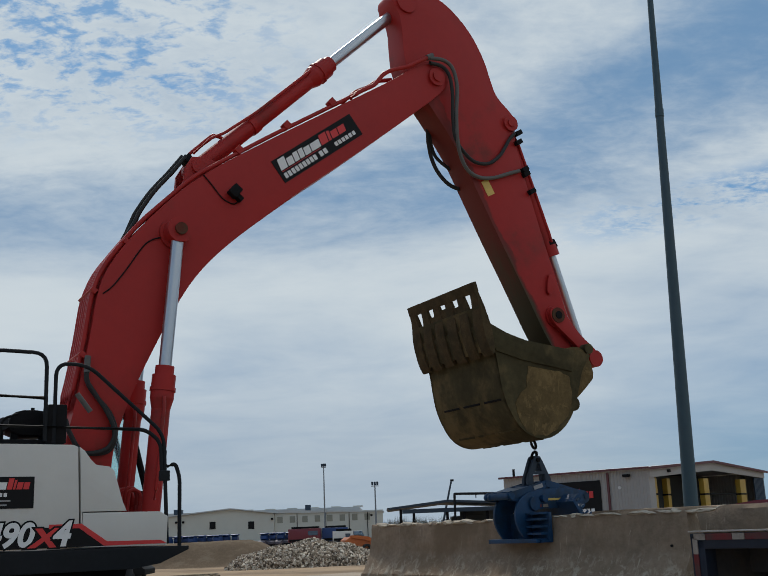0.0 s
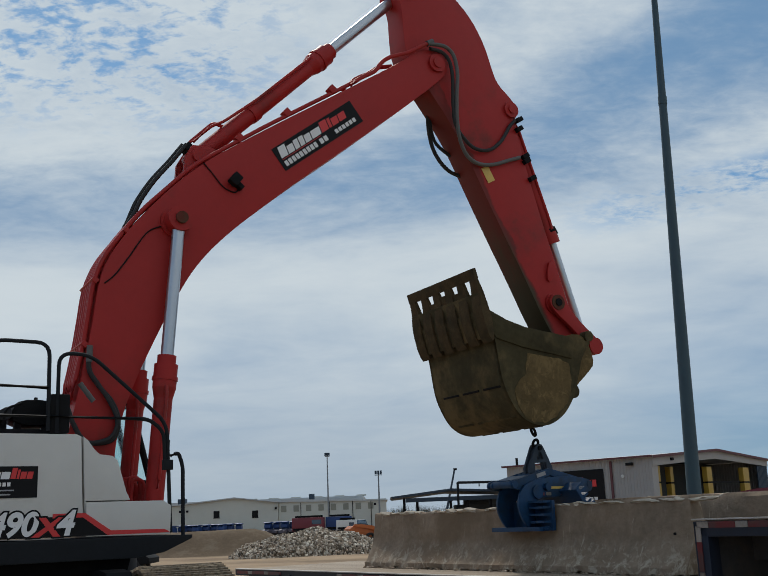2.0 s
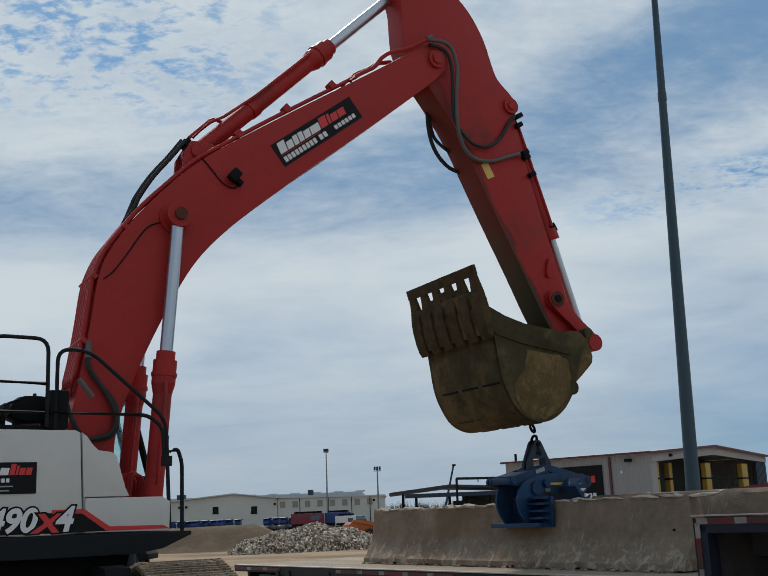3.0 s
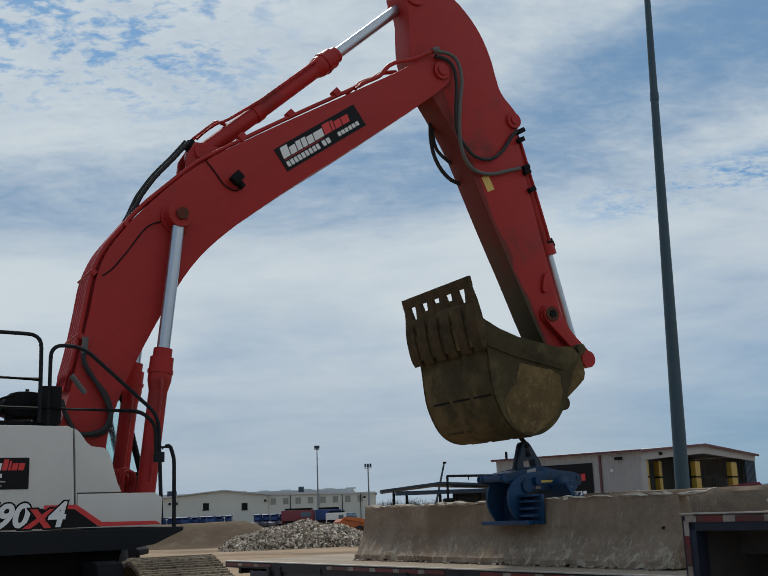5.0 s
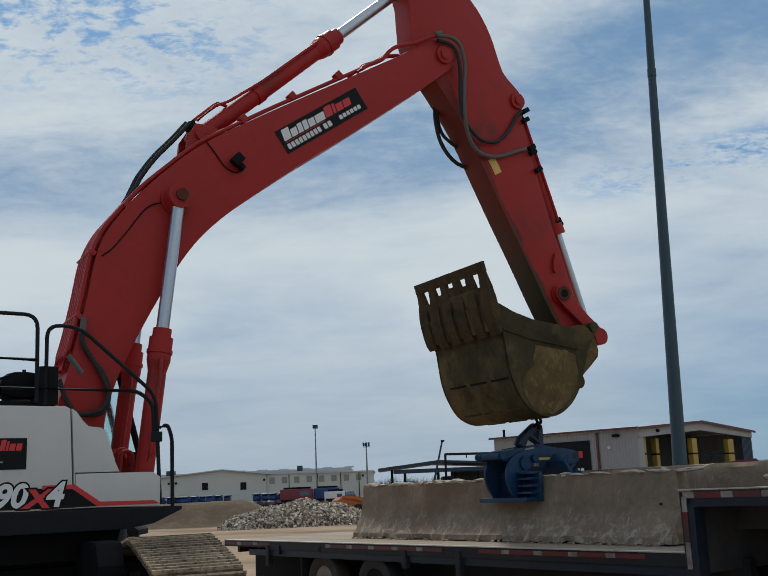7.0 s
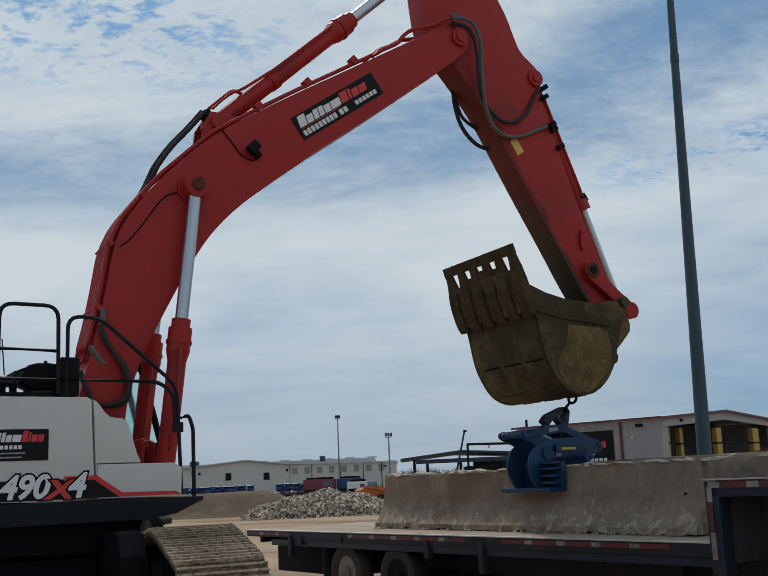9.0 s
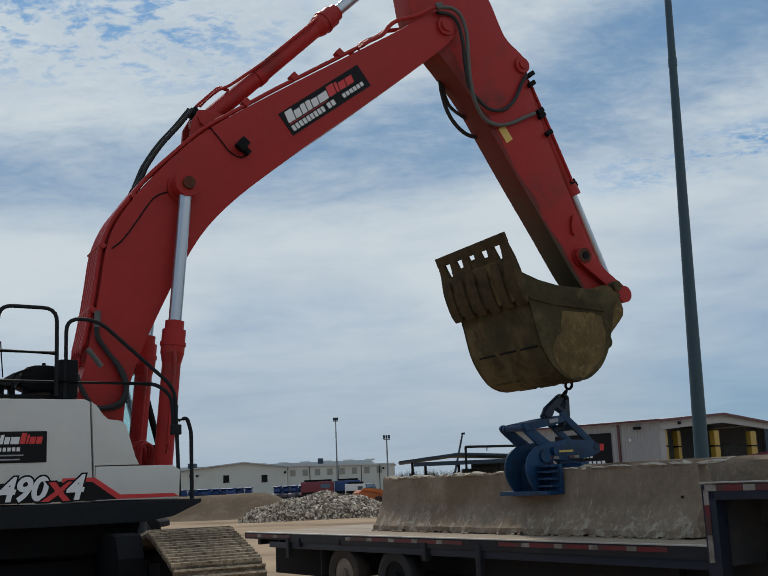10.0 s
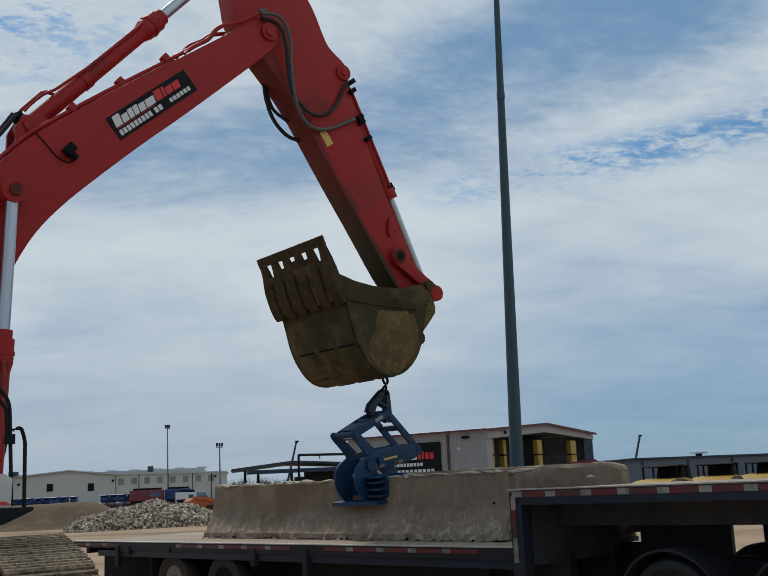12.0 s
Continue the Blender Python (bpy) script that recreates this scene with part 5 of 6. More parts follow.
def clamp():
    """Scissor clamp: local x across the barrier to its far side, y along it, z up from its crest."""
    c = empty("lifting_clamp", Matrix.Translation(C_ORG) @ pose(0, 0, 0, 0, 0, C_ANG), "blue steel scissor lifting clamp gripping the concrete barrier", "lifting clamp")
    P = {}
    a = [(0.89, 0.15), (0.85, 0.24), (0.72, 0.275), (0.40, 0.30), (0.10, 0.29), (-0.20, 0.26), (-0.42, 0.16), (-0.50, -0.04), (-0.46, -0.22), (-0.30, -0.40), (-0.16, -0.40), (-0.20, -0.22), (-0.22, -0.06), (-0.10, 0.03), (0.2, 0.03), (0.60, 0.04), (0.84, 0.09)]
    mir = [(-0.60, 0.17), (-0.58, 0.245), (-0.48, 0.275), (-0.05, 0.265), (0.08, 0.29), (0.30, 0.33), (0.50, 0.24), (0.594, 0.11), (0.565, -0.128), (0.45, -0.207), (0.38, -0.037), (0.306, 0.105), (0.156, 0.09), (-0.06, 0.08), (-0.34, 0.13), (-0.52, 0.14)][::-1]
    for key, pts, off in (("arm_near", a, 0.0), ("arm_far", mir, 0.045)):
        root = part("jaw_arm", arm_plate(pts, -0.22 + off), BLUE, c)
        part("jaw_plate", arm_plate(pts, 0.20 + off), BLUE, root)
        s = 1 if key == "arm_near" else -1
        jaw = [part("pad_ledge", box(*sorted((s * -0.40, s * -0.155)), -0.50, 0.44, -0.40, -0.345, 0.006), BLUE, root),
               part("grip_pad", box(*sorted((s * -0.215, s * -0.165)), -0.56, 0.36, -0.40, -0.02, 0.006), BLUE, root)]
        for z in (-0.395, -0.30, -0.21, -0.12, -0.045):
            jaw.append(part("pad_rib", box(*sorted((s * -0.34, s * -0.205)), -0.53, -0.26, z, z + 0.028), BLUE, root))
        if s == -1:
            # the far jaw hangs open until the arms close
            for o in jaw:
                o.matrix_basis = pose(0, 0, 0.16, 0, -35, 0) @ pose(0, 0, -0.16)
        jx, jz = (0.82, 0.19) if s == 1 else (-0.53, 0.20)
        part("joint_tube", rod((jx, -0.245, jz), (jx, 0.26, jz), 0.045), BLUE, root)
        if s == 1:
            part("caution_decal", box(0.0, 0.36, -0.245, -0.2385, 0.135, 0.165), DECAL_Y, root, "worn yellow caution decal")
            for x, mat in ((-0.12, TAPE_R), (0.0, TAPE_W), (0.27, TAPE_R), (0.37, TAPE_W)):
                part("reflector", box(x, x + 0.09, -0.245, -0.2385, 0.05, 0.09), mat, root)
        P[key] = root
    part("pivot_pin", rod((0, -0.30, 0.16), (0, 0.30, 0.16), 0.05), BLUE, c)
    part("pivot_boss", rod((-0.16, -0.27, 0.10), (-0.16, -0.235, 0.10), 0.09), BLUE, c)
    for key in ("link_near", "link_far"):
        end = 0.76 if key == "link_far" else 0.72
        bar = [(-0.06, -0.04), (-0.06, 0.045), (0.1, 0.05), (end - 0.10, 0.05), (end, 0.03), (end, -0.035), (end - 0.10, -0.05), (0.1, -0.05)]
        root = part("lift_link", arm_plate(bar, -0.20), BLUE, c)
        part("lift_link_plate", arm_plate(bar, 0.18), BLUE, root)
        part("link_tie", rod((0.45, -0.2, 0), (0.45, 0.18, 0), 0.045), BLUE, root)
        if key == "link_near":
            part("maker_plate", box(0.42, 0.58, -0.225, -0.2185, -0.02, 0.03), INK_G, root)
            part("top_cover", box(0.05, 0.30, -0.18, 0.16, 0.035, 0.05), BLUE, root)
        P[key] = root
    half = [(0.0, 0.285), (0.03, 0.275), (0.06, 0.175), (0.0, 0.175), (0.0, 0.135), (0.105, 0.135), (0.115, -0.05), (0.215, -0.05), (0.21, 0.07), (0.075, 0.335), (0.045, 0.375), (0.0, 0.385)]

    def bail(y0, y1):
        b = prism(half, y0, y1)
        prism([(-x, z) for x, z in half[::-1]], y0, y1, 0, b)
        return b

    sh = part("shackle", bail(-0.062, -0.022), STEELBLUE, c, "dull dark blue lifting bail")
    part("shackle_plate", bail(0.022, 0.062), STEELBLUE, sh)
    part("shackle_pin", rod((0, -0.085, 0.325), (0, 0.085, 0.325), 0.03), BLACK, sh)
    part("shackle_bar", rod((0, -0.22, 0.0), (0, 0.20, 0.0), 0.045), BLUE, sh)
    P["shackle"] = sh
    return c, P


CLAMP, CLAMP_PARTS = clamp()


def oval(a, bb, r):
    pts = []
    for k in range(28):
        t = k * 2 * math.pi / 28
        pts.append((a * math.cos(t), 0, bb * math.sin(t) * (1 if abs(math.sin(t)) < 0.9 else 1)))
    return tube(pts, r, 8, closed=True)


def chain():
    c = empty("lifting_chain", pose(0, 0, 0), "short black steel chain linking bucket and clamp", "chain")
    out = []
    for k in range(2):
        o = part("chain_link", oval(0.046, 0.082, 0.019), BLACK, c)
        out.append(o)
    return c, out


CHAIN, LINKS = chain()


# ---- the yard around ----
def second_barrier():
    b = bmesh.new()
    prof = [(0.0, 0.0), (0.0, 0.08), (0.17, 0.34), (0.2, 0.6), (0.23, 0.83), (0.26, 0.88), (0.36, 0.88), (0.39, 0.83), (0.42, 0.6), (0.44, 0.34), (0.61, 0.08), (0.61, 0.0)]
    n, length = 60, 4.6
    rings = []
    for i in range(n + 1):
        x = -length + length * i / n
        end = max(0.0, 1 - (length - (x + length)) / 0.35)
        ring = []
        for y, z in prof:
            k = noise.noise(Vector((x * 2.6, y * 5, z * 4)))
            zz = z - max(0, z - 0.55) * (0.10 * max(0, k) + 0.16 * end * end)
            ring.append(b.verts.new((x - 0.10 * end * max(0, z - 0.4), y + 0.03 * k + 0.018 * noise.noise(Vector((x * 11, y * 9, z * 13))), max(0, zz + 0.01 * k * (z > 0)))))
        rings.append(ring)
    for i in range(n):
        A, B = rings[i], rings[i + 1]
        for k in range(len(A)):
            b.faces.new((A[k], A[(k + 1) % len(A)], B[(k + 1) % len(A)], B[k]))
    b.faces.new(rings[0][::-1]), b.faces.new(rings[-1])
    bmesh.ops.recalc_face_normals(b, faces=b.faces)
    smooth(b, 35)
    ob = part("concrete_barrier", b, CONCRETE)
    ob.matrix_basis = TRAILER.matrix_basis @ pose(T_LEN + 0.10, 1.95, 1.012)
    rng = random.Random(9)
    for k in range(24):
        w, h = rng.uniform(0.04, 0.13), rng.uniform(0.02, 0.05)
        c = bmesh.new()
        bmesh.ops.create_icosphere(c, subdivisions=2, radius=1)
        for v in c.verts:
            f = 1 + 0.5 * noise.noise(v.co * 1.9 + Vector((k * 3, 0, 0)))
            v.co = Vector((v.co.x * w * f, v.co.y * 0.05 * f, v.co.z * h * f))
        x = -rng.random() ** 2 * 2.4 - 0.08
        z = rng.uniform(0.55, 0.70) if k % 5 == 1 and x > -0.7 else 0.84
        o = part("broken_crest", c, CHIP, ob, "pale broken concrete")
        o.matrix_basis = pose(x, 0.30 if z > 0.8 else 0.235, z - (0.05 if x > -0.3 and z > 0.8 else 0), 0, rng.uniform(-20, 20), 0)
    tagged(ob, "concrete road barrier with a broken end, behind another", "barrier")


second_barrier()


def light_pole():
    b = bmesh.new()
    rod((0, 0, 0), (0.150, 0, 5.8), 0.134, 0.092, bm=b, n=28)
    rod((0.150, 0, 5.8), (0.303, 0, 11.64), 0.092, 0.050, bm=b, n=28)
    rod((0.230, 0, 8.83), (0.234, 0, 8.98), 0.078, bm=b, n=28)
    o = empty("light_pole", pose(5.110, 16.94, 0, 0, 0, 0), "tall tapered grey-green steel light pole, slightly leaning", "light pole")
    part("shaft", b, POLE, o)
    part("base_plate", box(-0.25, 0.25, -0.25, 0.25, 0, 0.04, 0.01), POLE, o)
    part("arm", rod((0.3, 0, 11.5), (1.0, 0, 11.6), 0.035), POLE, o)
    part("lamp_head", box(-0.1, 0.35, -0.13, 0.13, 11.5, 11.62, 0.03), POLE, o)


light_pole()


def sheet_wall(x0, x1, z0, z1, y=0.0, th=0.12, pitch=0.3, depth=0.035):
    """Ribbed metal siding in the x-z plane."""
    b = bmesh.new()
    n = max(1, int((x1 - x0) / pitch))
    pts = []
    for i in range(n):
        a = x0 + (x1 - x0) * i / n
        w = (x1 - x0) / n
        pts += [(a, 0), (a + w * 0.70, 0), (a + w * 0.78, -depth), (a + w * 0.92, -depth)]
    pts.append((x1, 0))
    lo = [b.verts.new((x, y + d, z0)) for x, d in pts]
    hi = [b.verts.new((x, y + d, z1)) for x, d in pts]
    lob = [b.verts.new((x, y + th, z0)) for x, d in pts]
    hib = [b.verts.new((x, y + th, z1)) for x, d in pts]
    for i in range(len(pts) - 1):
        b.faces.new((lo[i], lo[i + 1], hi[i + 1], hi[i]))
        b.faces.new((lob[i + 1], lob[i], hib[i], hib[i + 1]))
        b.faces.new((hi[i], hi[i + 1], hib[i + 1], hib[i]))
    b.faces.new((lo[0], hi[0], hib[0], lob[0]))
    b.faces.new((lo[-1], lob[-1], hib[-1], hi[-1]))
    bmesh.ops.recalc_face_normals(b, faces=b.faces)
    return b


def workshop():
    """Metal shed with an open gable end; x runs along its long wall, y into it."""
    wl, wc = Vector((11.95, 97.2)), Vector((23.1, 87.0))
    d = (wc - wl).normalized()
    ang = math.degrees(math.atan2(d.y, d.x))
    L, W, E, R = (wc - wl).length, 24.6, 5.95, 6.75
    o = empty("workshop", pose(wl.x, wl.y, 0, 0, 0, ang), "grey metal workshop with maroon roof trim and an open gable end", "workshop")
    part("long_wall", sheet_wall(0, L, 0, E), SIDING, o)
    part("back_wall", sheet_wall(0, L, 0, E, W - 0.12), SIDING, o)
    part("end_wall", box(0, 0.12, 0.13, W - 0.13, 0, E), SIDING, o)
    # gable frame at x = L, opening towards +x
    part("gable_head", prism([(0.0, E), (W / 2, R), (W, E), (W, E - 0.55), (W / 2, R - 0.75), (0.0, E - 0.75)], -0.12, 0.0), SIDING, o).matrix_basis = pose(L, 0, 0, 0, 0, 90)
    part("corner_post", box(L - 0.35, L - 0.001, 0.13, 1.0, 0, E - 0.5), SIDING, o)
    part("corner_panel", sheet_wall(0, 2.4, 0, E - 0.5, 0, 0.1), STEELBLUE, o).matrix_basis = pose(L, W - 2.4, 0, 0, 0, 90)
    for y0, y1, z0 in ((0, W / 2, 1), (W / 2, W, -1)):
        a = (E, R) if z0 == 1 else (R, E)
        part("roof", prism([(y0 - (0.4 if z0 == 1 else 0), a[0] - (0.02 if z0 == 1 else 0)), (y1 + (0.4 if z0 == -1 else 0), a[1]), (y1 + (0.4 if z0 == -1 else 0), a[1] + 0.12), (y0 - (0.4 if z0 == 1 else 0), a[0] + 0.10)], -L - 0.3, 0.3), ROOF, o).matrix_basis = pose(0, 0, 0, 0, 0, 90) @ pose(0, -0, 0, 0, 0, 0)
    part("eave_trim", box(-0.3, L + 0.3, -0.45, -0.38, E + 0.0, E + 0.17), MAROON, o)
    part("gable_trim", prism([(-0.4, E - 0.1), (W / 2, R - 0.06), (W + 0.4, E - 0.06), (W + 0.4, E + 0.16), (W / 2, R + 0.16), (-0.4, E + 0.14)], -0.06, 0.0), MAROON, o).matrix_basis = pose(L + 0.35, 0, 0, 0, 0, 90)
    part("downpipe", box(11.1, 11.3, -0.16, -0.045, 0, E - 0.1), MAROON, o)
    part("wall_lamp", box(12.8, 13.4, -0.4, -0.04, 5.35, 5.6, 0.05), BLACK, o)
    part("vent_cap", rod((12.3, -0.15, 4.5), (12.3, -0.03, 4.5), 0.14), CARWHITE, o)
    part("roof_vent", rod((0.8, 0.6, E + 0.1), (0.8, 0.6, E + 0.9), 0.12), BLACK, o)
    # sign: black board with bars
    sg = part("sign_board", box(4.6, 10.4, -0.10, -0.045, 1.9, 5.25), DECAL, o, "black sign board with white and red bars")
    x = 5.0
    for w, h, m in ((0.45, 0.85, INK_W), (0.35, 0.6, INK_W), (0.25, 0.75, INK_W), (0.25, 0.75, INK_W), (0.35, 0.6, INK_W), (0.6, 0.6, INK_W), (0.35, 0.85, INK_R), (0.18, 0.75, INK_R), (0.38, 0.6, INK_R), (0.40, 0.6, INK_R)):
        part("bar", box(x, x + w, -0.13, -0.102, 3.75, 3.75 + h), m, sg)
        x += w + 0.12
    for i in range(9):
        part("bar", box(5.3 + i * 0.36, 5.55 + i * 0.36, -0.13, -0.102, 3.15, 3.45), INK_W, sg)
    for i in range(10):
        part("bar", box(5.2 + i * 0.46, 5.52 + i * 0.46, -0.13, -0.102, 2.35, 2.85), INK_W, sg)
    part("bar", box(5.2, 9.8, -0.13, -0.102, 2.15, 2.22), INK_W, sg)
    # inside: yellow posts, and back wall and floor with the dimness in their colour
    part("inner_wall", box(L - 6.0, L - 5.8, 0.2, W - 0.2, 0, E - 0.05), DARKIN, o)
    part("inner_floor", box(0.2, L + 0.2, 0.2, W - 0.2, 0.02, 0.06), DARKIN, o)
    for y, w, x in ((1.15, 0.8, L - 0.8), (5.4, 0.6, L - 1.6), (10.75, 1.05, L - 0.6), (18.9, 1.35, L - 0.6)):
        cp = part("yellow_post", box(x, x + 0.5, y, y + w, 0, 5.25, 0.04), YELLOW, o, "yellow steel post")
        part("post_band", box(x - 0.02, x + 0.52, y - 0.02, y + w + 0.02, 3.75, 3.9), BLACK, cp)
    for z in (3.8,):
        part("cross_beam", box(L - 0.7, L - 0.5, 12.05, 18.85, z, z + 0.12), BLACK, o)
    part("gable_lamp", box(L + 0.02, L + 0.3, 3.2, 3.6, 5.7, 5.95, 0.05), BLACK, o)


workshop()


def white_hall():
    o = empty("warehouse", pose(0, 190, 0), "long cream warehouse with shallow metal roofs", "warehouse")
    part("gable_block", prism([(-42, 0), (-19.3, 0), (-19.3, 5.35), (-27.3, 6.4), (-42, 5.1)], 0, 20), CREAM, o)
    part("gable_roof", prism([(-42.6, 5.1), (-27.3, 6.42), (-19.0, 5.36), (-19.0, 5.52), (-27.3, 6.62), (-42.6, 5.3)], -0.6, 20), ROOF, o)
    part("long_block", box(-19.25, 0.7, 0.5, 22, 0, 5.35), CREAM, o)
    part("long_roof", prism([(-19.4, 5.4), (0.95, 5.0), (0.95, 5.12), (-19.4, 5.95)], 0.2, 22), ROOF, o)
    part("rear_roof", box(-60, -4, 24, 60, 4.5, 6.6), ROOF, o)
    for x, z in ((-31.2, 3.05), (-24.1, 2.85)):
        w = part("window", box(x, x + 1.1, -0.04, 0.2, z, z + 1.25), DECAL, o)
        part("frame", box(x - 0.1, x + 1.2, -0.07, -0.045, z - 0.1, z - 0.005), BLACK, w)
    for i in range(8):
        x = -18.8 + i * 2.3
        part("wall_panel", box(x, x + 1.0, 0.44, 0.49, 3.6, 4.75), PANEL, o)
    for x in (-15.2, -9.9, -5.6, -2.2):
        part("downpipe", box(x, x + 0.12, 0.40, 0.49, 0, 5.2), BLACK, o)
    for x in (-37.5, -36.2, -19.9, -1.6):
        part("wall_lamp", box(x, x + 0.4, -0.4, -0.02, 4.2, 4.6, 0.08), BLACK, o)
    for x, w in ((-39.8, 1.5), (-14.3, 1.0)):
        part("roof_unit", box(x, x + w, 10, 12, 5.4, 6.95, 0.05), STEELBLUE, o)
    for i in range(7):
        part("skylight", box(-33 + i * 4.6, -31 + i * 4.6, 26, 28, 6.61, 6.85), CREAM, o)


white_hall()


def flood_light(x, y, h, w, name_label):
    o = empty("floodlight_mast", pose(x, y, 0), name_label, "floodlight", "floodlight masts")
    part("mast", rod((0, 0, 0), (0, 0, h), 0.15, 0.07, n=12), MAST, o)
    part("crossbar", box(-w, w, -0.05, 0.05, h - 0.5, h - 0.4), MAST, o)
    for s in (-1, 0, 1):
        part("flood_lamp", box(s * w * 0.7 - 0.13, s * w * 0.7 + 0.13, -0.2, 0.2, h - 0.34, h + 0.10, 0.06), STEELBLUE, o)


flood_light(-7.9, 150, 11.4, 0.36, "tall grey mast with floodlights on top")
flood_light(-0.4, 130, 7.6, 0.46, "shorter grey mast with floodlights on top")


def open_canopy():
    o = empty("open_canopy", pose(0, 110, 0), "dark open-sided canopy with a shallow roof", "canopy")
    part("roof", prism([(1.1, 3.75), (7.4, 4.35), (14.5, 3.95), (14.5, 4.15), (7.4, 4.6), (0.9, 3.95)], 0, 14), STEELBLUE, o)
    part("fascia", box(2.5, 14.3, 0.2, 0.4, 3.3, 3.74), STEELBLUE, o)
    for x in (2.2, 3.6, 7.2, 9.0, 11.5, 13.9):
        part("post", box(x, x + 0.28, 0.5, 0.8, 0, 3.75), BLACK, o)
    part("stored_goods", box(8.2, 13.4, 6, 9, 0, 2.9, 0.1), DARKIN, o)
    part("back_panel", box(9.6, 14.2, 12, 12.3, 0, 3.6), DARKIN, o)
    g = empty("pipe_frame", pose(4.40, 60, 0), "black goalpost frame of steel pipe", "pipe frame")
    part("bar", tube(bent([(0, 0, 0), (0.05, 0, 3.62), (3.5, 0, 3.55), (3.5, 0, 0)], 0.05), 0.075), RAIL, g)
    part("hook", rod((1.3, 0, 3.35), (1.3, 0, 3.56), 0.03, n=8), RAIL, g)
    for x0, x1, y, z0, z1 in ((9.2, 10.1, 140, 0.2, 7.9), (67.6, 68.7, 160, 0.2, 7.6)):
        c = empty("crane_boom", pose(x0, y, 0), "thin dark crane boom rising behind roofs", "crane", "crane booms")
        part("boom_section", prism([(-1.3, 0.0), (-0.95, 0.0), (x1 - x0 + 0.06, z1), (x1 - x0 - 0.16, z1)], -0.2, 0.2), STEELBLUE, c)
        part("boom_head", box(x1 - x0 - 0.2, x1 - x0 + 0.26, -0.2, 0.2, z1 - 0.1, z1 + 0.16), BLACK, c)


open_canopy()


def brush(n, x0, x1, y, h, seed):
    """Far bare trees: many thin twigs."""
    rng = random.Random(seed)
    b = bmesh.new()
    for _ in range(n):
        x, z = rng.uniform(x0, x1), 0
        top = h * rng.uniform(0.5, 1.0)
        p = Vector((x, y + rng.uniform(-4, 4), 0))
        for k in range(7):
            q = p + Vector((rng.uniform(-1.2, 1.2), 0, top))
            s = p.lerp(q, rng.uniform(0.3, 0.7))
            e = s + Vector((rng.uniform(-1.1, 1.1), rng.uniform(-0.5, 0.5), rng.uniform(0.5, 1.4)))
            r = 0.05
            vs = [b.verts.new(v) for v in (s + Vector((-r, 0, 0)), s + Vector((r, 0, 0)), e)]
            b.faces.new(vs)
            vs = [b.verts.new(v) for v in (p + Vector((-r, 0, 0)), p + Vector((r, 0, 0)), q)]
            b.faces.new(vs)
    tagged(part("bare_trees", b, LEAF), "far row of bare grey-brown trees", "trees", kind="stuff")


brush(330, -6, 40, 215, 4.6, 4)


def rubble():
    """Broken concrete heaped loosely; stones of mixed size."""
    rng = random.Random(11)
    cx, cy, hx, hy, h = -3.95, 55.5, 4.15, 3.6, 1.34

    def height(x, y):
        u, v = (x - cx) / hx, (y - cy) / hy
        q = u * u + v * v
        if q >= 1:
            return 0.0
        return h * (1 - q) ** 0.62 * (0.86 + 0.22 * noise.noise(Vector((x * 0.7, y * 0.7, 2)))) * (1.0 - 0.12 * max(0, -u))

    core = bmesh.new()
    N = 40
    g = [[core.verts.new((cx - hx + 2 * hx * i / N, cy - hy + 2 * hy * j / N, height(cx - hx + 2 * hx * i / N, cy - hy + 2 * hy * j / N) - 0.06)) for i in range(N + 1)] for j in range(N + 1)]
    for j in range(N):
        for i in range(N):
            core.faces.new((g[j][i], g[j][i + 1], g[j + 1][i + 1], g[j + 1][i]))
    pile = part("rubble_pile", core, SOIL)
    tagged(pile, "heap of pale broken concrete rubble on the dirt", "rubble pile", kind="stuff")
    verts, faces = [], []
    for _ in range(17000):
        a, rr = rng.uniform(0, 2 * math.pi), math.sqrt(rng.random()) * 1.04
        x, y = cx + hx * rr * math.cos(a), cy + hy * rr * math.sin(a)
        if y > cy + 1.0:
            continue
        s = rng.choice((0.022, 0.03, 0.038, 0.045, 0.055, 0.07, 0.09)) * rng.uniform(0.8, 1.2)
        rot = Euler((rng.uniform(0, 6), rng.uniform(0, 6), rng.uniform(0, 6))).to_matrix()
        c = Vector((x, y, height(x, y) + s * 0.25))
        o = len(verts)
        dims = (s * rng.uniform(0.8, 1.6), s * rng.uniform(0.6, 1.0), s * rng.uniform(0.35, 0.8))
        for sx in (-1, 1):
            for sy in (-1, 1):
                for sz in (-1, 1):
                    k = rng.uniform(0.65, 1.0)
                    verts.append(c + rot @ Vector((sx * dims[0] * k, sy * dims[1] * k, sz * dims[2] * k)))
        for f in ((0, 1, 3, 2), (4, 6, 7, 5), (0, 4, 5, 1), (2, 3, 7, 6), (0, 2, 6, 4), (1, 5, 7, 3)):
            faces.append(tuple(o + i for i in f))
    me = bpy.data.meshes.new("stones")
    me.from_pydata(verts, [], faces)
    me.materials.append(STONE)
    st = new("stones", me)
    st.parent = pile
    st["kind"] = "stuff"


rubble()


